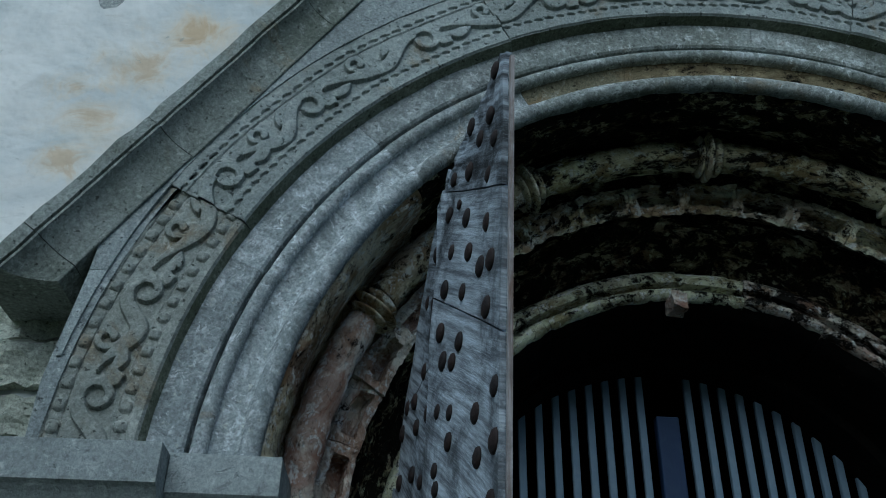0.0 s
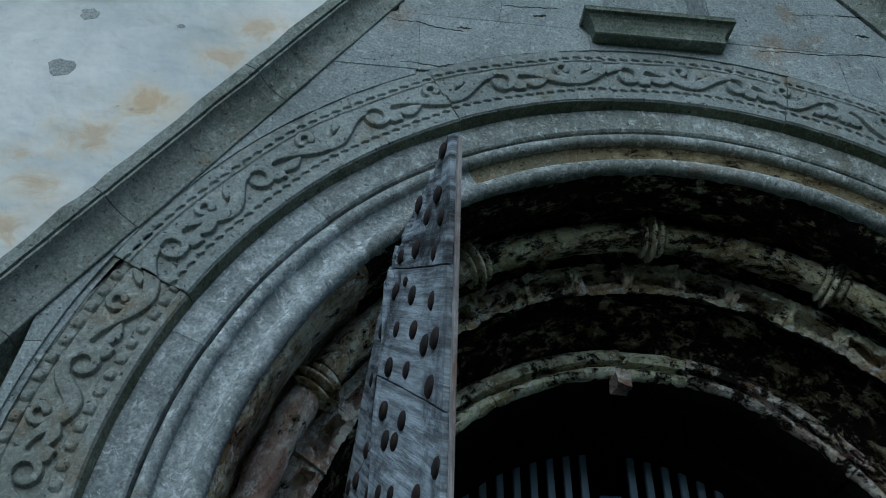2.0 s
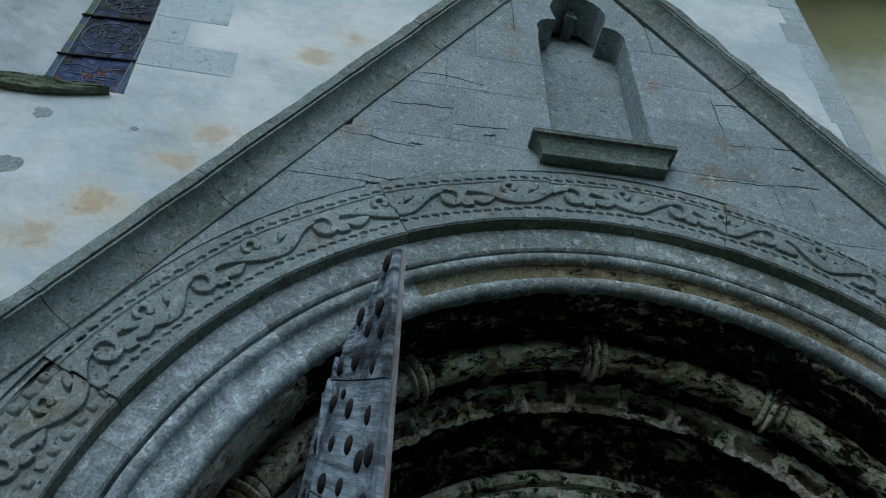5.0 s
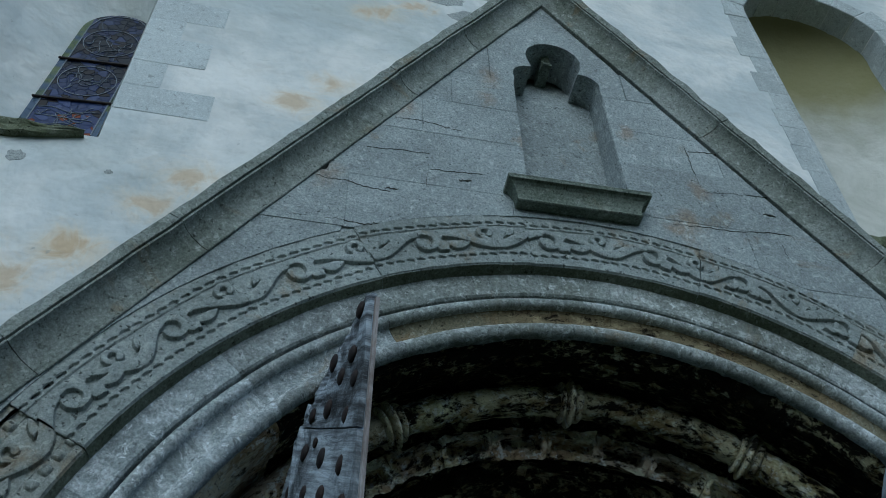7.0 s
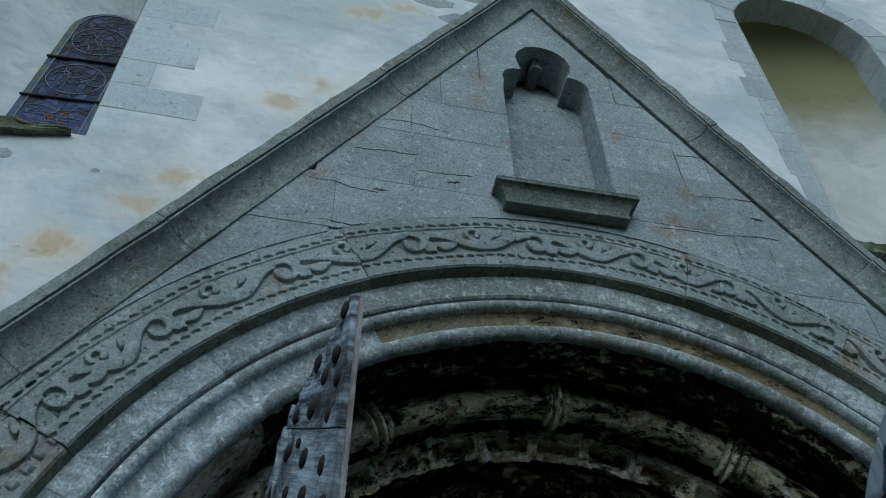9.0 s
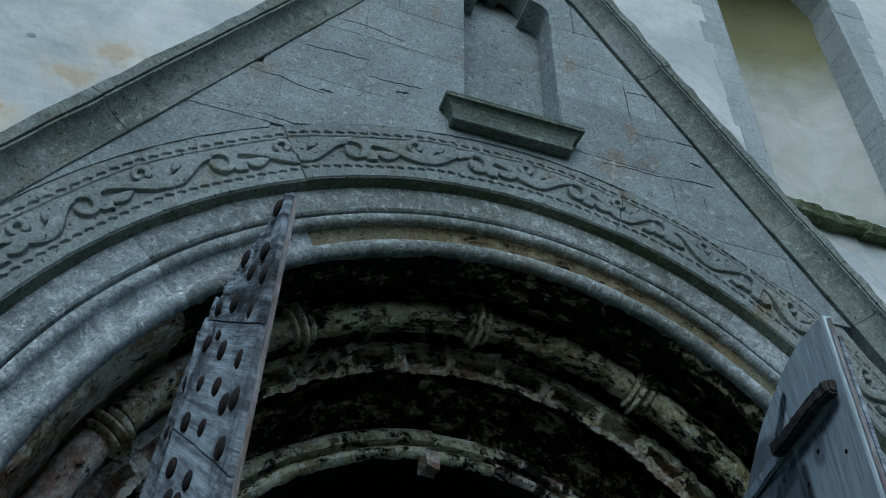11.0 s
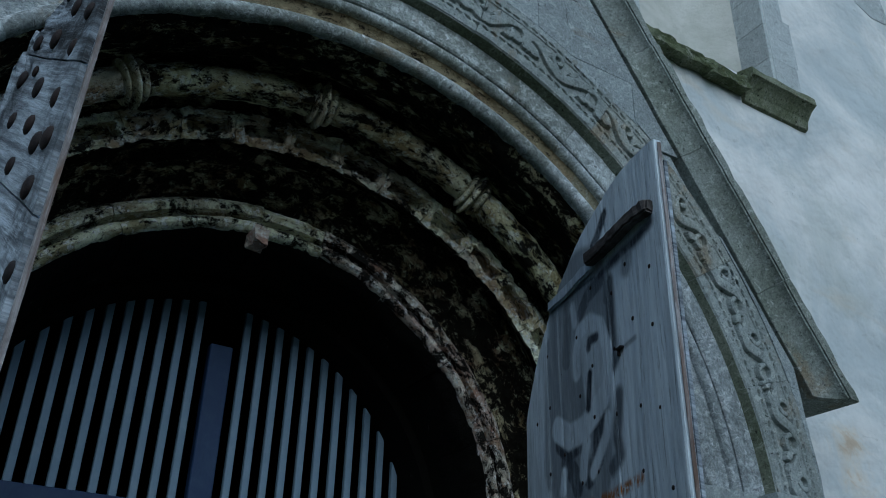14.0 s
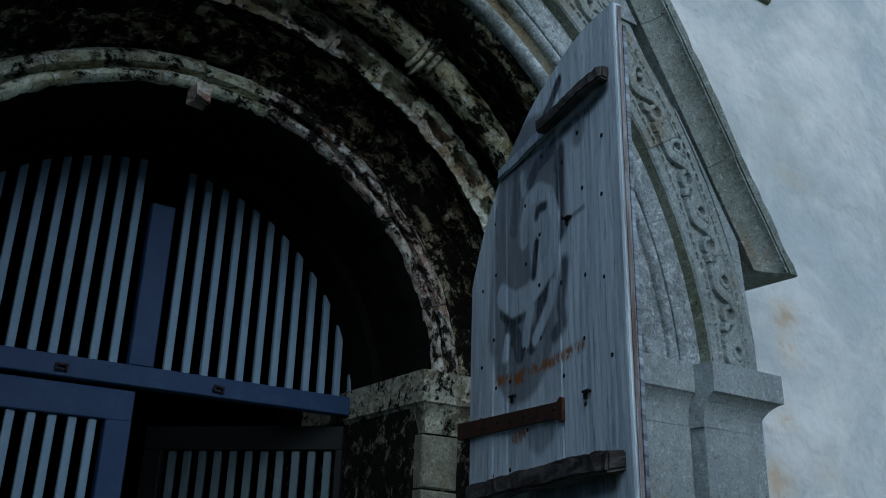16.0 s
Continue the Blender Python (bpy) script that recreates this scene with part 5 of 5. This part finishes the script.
def plank(name, s0, s1, top, y0, y1, z0, material, parent, m, label="", bend=None):
    """An upright board whose head follows the arch."""
    n = 7
    edge = [(s0 + 0.0015 + (s1 - s0 - 0.003) * i / n) for i in range(n + 1)]
    verts, faces = [], []
    for y in (y0, y1):
        for s in edge:
            for z in (z0, 0.9, 1.6, 2.1, top(s)):
                z = min(z, top(s))
                p = Vector((s, y, z))
                p.y += 0.004 * noise.noise(Vector((s * 7, z * 2, 3)))
                if bend:
                    p.y += bend(s)
                verts.append(m @ p)
    k = 5
    half = (n + 1) * k
    for i in range(n):
        for j in range(k - 1):
            a = i * k + j
            faces += [(a, a + 1, a + k + 1, a + k), (half + a, half + a + k, half + a + k + 1, half + a + 1)]
        faces += [(i * k + k - 1, (i + 1) * k + k - 1, half + (i + 1) * k + k - 1, half + i * k + k - 1), (i * k, (i + 1) * k, half + (i + 1) * k, half + i * k)]
    for j in range(k - 1):
        for i in (0, n):
            a = i * k + j
            faces.append((a, a + 1, half + a + 1, half + a))
    return part(name, mesh_of(name, verts, faces, material), parent, label)


# right leaf: the inner face with ledges, strap hinge, nails and faded painting
RF, RH = (0.63, -0.54), (0.87, 0.40)
mr = leaf_pose(RF, RH)
door_r = thing("door_leaf", "silver-grey plank door leaf standing open, with faded dark painting", "door", "old door leaves")


def top_r(s):
    return door_top(s, 0.12, 2.10, 0.925) + 0.015 - 0.05 * max(0.0, 0.12 - s)


# the dark ground between the pale painted scrolls, and dark bands below the ledges: line, half width, strength
PIGMENT = (
    ([(0.53, 2.72), (0.56, 2.50), (0.57, 2.27)], 0.215, 0.60),
    ([(0.60, 2.77), (0.605, 2.69), (0.62, 2.60)], 0.036, 0.75),
    ([(0.318, 2.73), (0.320, 2.60), (0.322, 2.49)], 0.030, 0.90),
    ([(0.37, 2.762), (0.453, 2.75), (0.506, 2.714)], 0.034, 0.85),
    ([(0.66, 2.53), (0.65, 2.45)], 0.050, 0.55),
    ([(0.70, 2.357), (0.645, 2.315), (0.54, 2.322)], 0.034, 0.95),
    ([(0.42, 2.38), (0.441, 2.259), (0.503, 2.215)], 0.042, 0.95),
    ([(0.30, 2.387), (0.327, 2.28), (0.316, 2.227), (0.366, 2.205)], 0.026, 0.85),
    ([(0.654, 2.297), (0.60, 2.24), (0.583, 2.205)], 0.042, 0.90),
    ([(0.768, 2.268), (0.70, 2.20), (0.60, 2.19)], 0.036, 0.62),
    ([(0.74, 2.70), (0.76, 2.50), (0.78, 2.30)], 0.034, 0.55),
    # dark band just below the upper ledge
    ([(0.06, 2.795), (0.15, 2.785), (0.30, 2.785), (0.37, 2.78)], 0.018, 0.95),
    ([(0.20, 2.77), (0.21, 2.73)], 0.030, 0.55),
    ([(0.33, 2.77), (0.34, 2.69)], 0.022, 0.80),
    ([(0.40, 1.96), (0.46, 1.93), (0.50, 1.95)], 0.034, 0.5),
    # dark band just below the middle ledge
    ([(0.10, 1.80), (0.30, 1.79), (0.50, 1.79)], 0.030, 0.8),
)
PALE = (
    ([(0.552, 2.54), (0.55, 2.60), (0.52, 2.658), (0.455, 2.664), (0.385, 2.625), (0.352, 2.543), (0.358, 2.471), (0.39, 2.414)], 0.028, 1.0),
    ([(0.455, 2.62), (0.45, 2.55), (0.44, 2.45)], 0.070, 0.75),
    ([(0.39, 2.414), (0.45, 2.385), (0.53, 2.358), (0.626, 2.360), (0.71, 2.41)], 0.040, 1.0),
    ([(0.372, 2.345), (0.386, 2.303), (0.43, 2.262), (0.478, 2.220)], 0.022, 1.0),
    ([(0.512, 2.312), (0.531, 2.274), (0.542, 2.230)], 0.026, 1.0),
    ([(0.672, 2.262), (0.691, 2.215)], 0.022, 1.0),
    ([(0.56, 2.76), (0.55, 2.70)], 0.018, 0.8),
)
ACCENT = (
    ([(0.465, 2.588), (0.457, 2.606), (0.412, 2.600)], 0.016, 0.95),
    ([(0.467, 2.504), (0.480, 2.45), (0.490, 2.412)], 0.017, 1.0),
    ([(0.315, 2.96), (0.345, 2.935), (0.365, 2.915), (0.399, 2.895)], 0.020, 1.0),
    ([(0.30, 2.503), (0.245, 2.509), (0.19, 2.511)], 0.006, 0.75),
    ([(0.64, 2.81), (0.50, 2.80), (0.40, 2.79)], 0.008, 0.9),
)
RUSTY = (
    ([(0.74, 2.150), (0.627, 2.140), (0.525, 2.139), (0.384, 2.135), (0.297, 2.137), (0.215, 2.142)], 0.015, 1.0),
    ([(0.63, 2.128), (0.57, 2.124)], 0.014, 1.0),
    ([(0.62, 1.965), (0.56, 1.962)], 0.018, 0.9),
)


def soaked(S, Z, strokes, soft):
    """How much of a stain lies at each place of the leaf."""
    out = np.zeros(S.shape)
    for line, w, strength in strokes:
        d = to_line(S, Z, line)[0]
        np.maximum(out, min(1.0, strength) * np.clip((w - d) / soft + 0.5, 0, 1), out=out)
    return out


def painted_plank(s0, s1, top, y0, y1, z0, material, parent, m):
    """An upright board of the painted face, its pigment and rust kept as colour on the wood."""
    ns, nz = max(3, int((s1 - s0) / 0.006)), 210
    sv = np.linspace(s0 + 0.0012, s1 - 0.0012, ns + 1)
    verts, faces, S, Z = [], [], [], []
    for s in sv:
        hi = top(float(s))
        for j in range(nz + 1):
            z = z0 + (1.5 - z0) * j / 10 if j < 10 else 1.5 + (hi - 1.5) * (j - 10) / (nz - 10)
            round_off = 0.003 if s in (sv[0], sv[-1]) else 0.0
            verts.append(m @ Vector((s, y1 - round_off + 0.004 * noise.noise(Vector((s * 7, z * 2, 3))) + 0.0012 * noise.noise(Vector((s * 60, z * 4, 8))), z)))
            S.append(s)
            Z.append(z)
    w = nz + 1
    faces = [(i * w + j, (i + 1) * w + j, (i + 1) * w + j + 1, i * w + j + 1) for i in range(ns) for j in range(nz)]
    n0 = len(verts)
    for s in sv:
        verts += [m @ Vector((s, y0, z0)), m @ Vector((s, y0, top(float(s))))]
    for i in range(ns):
        b = n0 + 2 * i
        faces += [(b, b + 1, b + 3, b + 2), (i * w + nz, (i + 1) * w + nz, b + 3, b + 1)]
    for i in (0, ns):
        faces.append(tuple(i * w + j for j in range(w)) + (n0 + 2 * i + 1, n0 + 2 * i))
    me = mesh_of("plank", verts, faces, material)
    S, Z = np.array(S), np.array(Z)
    tint = np.zeros((len(verts), 4))
    tint[:n0, 0] = np.maximum(soaked(S, Z, PIGMENT, 0.020) * (1 - soaked(S, Z, PALE, 0.010)), soaked(S, Z, ACCENT, 0.010))
    tint[:n0, 1] = soaked(S, Z, RUSTY, 0.012)
    me.color_attributes.new("pigment", "FLOAT_COLOR", "POINT").data.foreach_set("color", tint.astype(np.float32).ravel())
    return part("plank", me, parent)


for i, (a, b) in enumerate(((0.0, 0.322), (0.322, 0.67), (0.67, 0.77), (0.77, 0.965))):
    painted_plank(a, b, top_r, -0.012, 0.012, 0.12, M_DOOR_PAINTED, door_r, mr)
plank("edge_strip", -0.006, -0.001, lambda s: top_r(0) - 0.01, -0.008, 0.003, 0.12, M_STRIP, door_r, mr, "split brown edge strip")
plank("outer_board", 0.004, 0.30, lambda s: top_r(max(s, 0)) - 0.06, -0.028, -0.018, 0.12, M_DOOR_OUT, door_r, mr)
# the camera sees the side of local +y
FACE = 0.013


def ledge_bar(s0, z0, s1, z1, high, thick, parent, material, label):
    bm = bmesh.new()
    vs = box_bm(bm, (0, 0, -0.5), (1, 1, 0.5), 0.0)
    for v in vs:
        s = s0 + (s1 - s0) * v.co.x
        z = z0 + (z1 - z0) * v.co.x + v.co.z * high
        v.co = Vector((s, FACE + v.co.y * thick, z))
    bmesh.ops.bevel(bm, geom=bm.edges[:], offset=0.006, segments=2, affect="EDGES")
    bmesh.ops.subdivide_edges(bm, edges=[e for e in bm.edges if e.calc_length() > 0.2], cuts=40)
    for v in bm.verts:
        end = max(0.0, 1 - abs(v.co.x - s0) / 0.10)
        v.co = mr @ (v.co + wobble(v.co, 9, 0.006) + wobble(v.co, 45, 0.003 + 0.006 * end) - Vector((0, 0.012 * end * end, 0)))
    return part("ledge", bm_mesh("ledge", bm, material), parent, label)


ledge_bar(0.034, 2.834, 0.39, 2.838, 0.040, 0.034, door_r, M_BATTEN, "dark split upper ledge")
ledge_bar(0.388, 2.832, 0.72, 2.822, 0.040, 0.014, door_r, M_DOOR_IN, "worn pale end of the ledge")
ledge_bar(0.035, 1.838, 0.86, 1.822, 0.050, 0.055, door_r, M_BATTEN, "dark split middle ledge")
ledge_bar(0.05, 0.70, 0.86, 0.70, 0.06, 0.05, door_r, M_BATTEN, "dark split lower ledge")


def strap(z, s0, s1, parent):
    """A forged strap hinge, flared at its end and nailed on."""
    outline = [(s0, -0.030), (s0 + 0.012, -0.034), (s0 + 0.03, -0.022), (s1, -0.026), (s1, 0.026), (s0 + 0.03, 0.020), (s0 + 0.012, 0.032), (s0, 0.026)]
    bm = bmesh.new()
    a = [bm.verts.new((s, FACE + 0.001, z + q + 0.052 * (s - s0))) for s, q in outline]
    b = [bm.verts.new((s, FACE + 0.010, z + q + 0.052 * (s - s0))) for s, q in outline]
    bm.faces.new(a)
    bm.faces.new(list(reversed(b)))
    for i in range(len(a)):
        bm.faces.new((a[i], a[i - 1], b[i - 1], b[i]))
    for v in bm.verts:
        v.co = mr @ v.co
    h = part("strap_hinge", bm_mesh("strap_hinge", bm, M_IRON), parent, "rusty forged strap hinge")
    for i in range(6):
        s = s0 + 0.045 + i * 0.09
        nail_at("hinge_nail", s, z + 0.004 * (-1) ** i + 0.052 * (s - s0), 0.008, h, FACE + 0.010)


NAIL_MESHES = {}


def nail_at(name, s, z, r, parent, face, m=None):
    """A small domed iron nail head."""
    m = m or mr
    key = round(r, 4)
    if key not in NAIL_MESHES:
        bm = bmesh.new()
        bmesh.ops.create_uvsphere(bm, u_segments=8, v_segments=5, radius=r)
        for v in bm.verts:
            v.co.y *= 0.4
        NAIL_MESHES[key] = bm_mesh("nail", bm, M_NAIL, True)
    ob = part(name, NAIL_MESHES[key], parent)
    ob.matrix_basis = m @ pose(s, face, z)
    return ob


HOOKS = ((0.275, 2.507), (0.200, 2.020), (0.630, 2.082))
strap(1.997, 0.31, 1.04, door_r)
strap(0.78, 0.33, 1.02, door_r)
rnd = random.Random(5)
for col, s in enumerate((0.085, 0.20, 0.31, 0.44, 0.54, 0.66, 0.76, 0.86)):
    z = 1.35 + 0.05 * (col % 2)
    while z < top_r(s) - 0.06:
        nail_at("nail", s + rnd.uniform(-0.012, 0.012), z, 0.0065, door_r, FACE - 0.001)
        z += rnd.uniform(0.15, 0.26)
for s, z in HOOKS:
    bm = bmesh.new()
    box_bm(bm, (s - 0.026, FACE, z - 0.003), (s + 0.003, FACE + 0.013, z + 0.003), 0.001)
    box_bm(bm, (s - 0.003, FACE, z - 0.018), (s + 0.003, FACE + 0.008, z + 0.003), 0.001)
    for v in bm.verts:
        v.co = mr @ v.co
    part("hook", bm_mesh("hook", bm, M_NAIL), door_r, "bent iron hook")


# left leaf: the outer face with big dark nail heads, seen almost from its edge
LF, LH = (-0.822, -0.57), (-1.022, 0.35)
ml = leaf_pose(LF, LH) @ pose(0, 0, 2.05, 1.6) @ pose(0, 0, -2.05)  # tilted to fit the edge strip in the camera's view
door_l = thing("door_leaf", "weathered grey door leaf standing open, studded with big dark nails", "door", "old door leaves")


def top_l(s):
    return door_top(s, 0.13, 2.255, 0.74) - 0.004 + 0.012 * math.sin(s * 23) + 0.034 * noise.noise(Vector((s * 37, 2, 4))) + 0.016 * noise.noise(Vector((s * 110, 5, 1)))


def warp(s):
    """The boards of the hinge half lie a little deeper."""
    return (-0.012 if s > 0.5015 else 0.0) - 0.006 * math.sin(s * 9)


SEEN = 0.016


def slanted_board(s0, s1, zl0, zr0, zl1, zr1, parent, material):
    """A board of the outer face between two slanting joints, its head cut to the arch."""
    n, k = 36, 12
    verts, faces = [], []
    for y in (SEEN, SEEN - 0.012):
        for i in range(n + 1):
            s = s0 + (s1 - s0) * i / n
            t = (s - s0) / (s1 - s0)
            lo = min(zl0 + (zr0 - zl0) * t + 0.0025, top_l(s) - 0.01)
            hi = min(zl1 + (zr1 - zl1) * t - 0.0025, top_l(s))
            for j in range(k + 1):
                z = lo + (hi - lo) * j / k
                p = Vector((s, y, z))
                rot = max(0.0, 1 - (top_l(s) - z) / 0.30) * (s < 0.5)
                p.y += warp(s) + 0.006 * noise.noise(Vector((s * 8, z * 5, 9))) - rot * 0.012 * max(0.0, noise.noise(Vector((s * 22, z * 60, 3))) + 0.15)
                verts.append(ml @ p)
    half = (n + 1) * (k + 1)
    w = k + 1
    for i in range(n):
        for j in range(k):
            a = i * w + j
            faces += [(a, a + 1, a + w + 1, a + w), (half + a, half + a + w, half + a + w + 1, half + a + 1)]
        for j in (0, k):
            a = i * w + j
            faces.append((a, a + w, half + a + w, half + a))
    for j in range(k):
        for i in (0, n):
            a = i * w + j
            faces.append((a, a + 1, half + a + 1, half + a))
    me = mesh_of("outer_board", verts, faces, material)
    return part("outer_board", me, parent)


# dark boards: rot at the head, the arch's shade coloured into the hinge half
for s0, s1, cuts in ((0.004, 0.50, ((3.2, 3.2), (2.607, 2.93), (2.285, 2.615), (1.80, 2.05), (1.30, 1.45), (0.7, 0.8), (0.12, 0.12))), (0.503, 0.93, ((3.2, 3.2), (2.45, 2.45), (1.9, 1.95), (1.3, 1.35), (0.12, 0.12)))):
    for (hl, hr), (ll, lr) in zip(cuts, cuts[1:]):
        slanted_board(s0, s1, ll, lr, hl, hr, door_l, M_DOOR_ROT_SHADE if s0 > 0.5 or hl > 3 else M_DOOR_OUT)
plank("back_board", 0.04, 0.93, lambda s: top_l(s) - 0.004, -0.006, 0.002, 0.12, M_DOOR_IN, door_l, ml, "", warp)
plank("edge_strip", -0.016, -0.004, lambda s: 2.945, -0.002, 0.007, 0.12, M_STRIP, door_l, ml, "brown closing strip on the free edge")
STUDS = ((0.071, 2.975), (0.250, 2.955), (0.105, 2.871), (0.177, 2.861), (0.066, 2.774), (0.369, 2.880), (0.253, 2.822), (0.105, 2.707), (0.392, 2.789), (0.321, 2.774), (0.259, 2.695), (0.107, 2.586), (0.528, 2.760),
         (0.359, 2.662), (0.237, 2.591), (0.150, 2.504), (0.076, 2.477), (0.399, 2.584), (0.270, 2.509), (0.100, 2.383), (0.525, 2.618), (0.597, 2.655), (0.417, 2.481), (0.280, 2.395))
rnd = random.Random(9)
for s, z in STUDS:
    r = 0.013 if (s, z) == (0.321, 2.774) else rnd.choice((0.020, 0.022, 0.024))
    nail_at("stud", s, z, r, door_l, SEEN + warp(s) + 0.001, ml)
for row in range(30):
    z = 0.3 + row * 0.098
    for i, s in enumerate((0.055, 0.17, 0.29, 0.40, 0.56, 0.68, 0.80)):
        ss = s + rnd.uniform(-0.035, 0.035)
        zz = z + rnd.uniform(-0.04, 0.04) + 0.28 * ss
        if zz > min(top_l(ss) - 0.035, 2.27 + 0.33 * ss) or rnd.random() < 0.12:
            continue
        r = rnd.choice((0.018, 0.021, 0.022, 0.024))
        nail_at("stud", ss, zz, r, door_l, SEEN + warp(ss) + 0.001, ml)
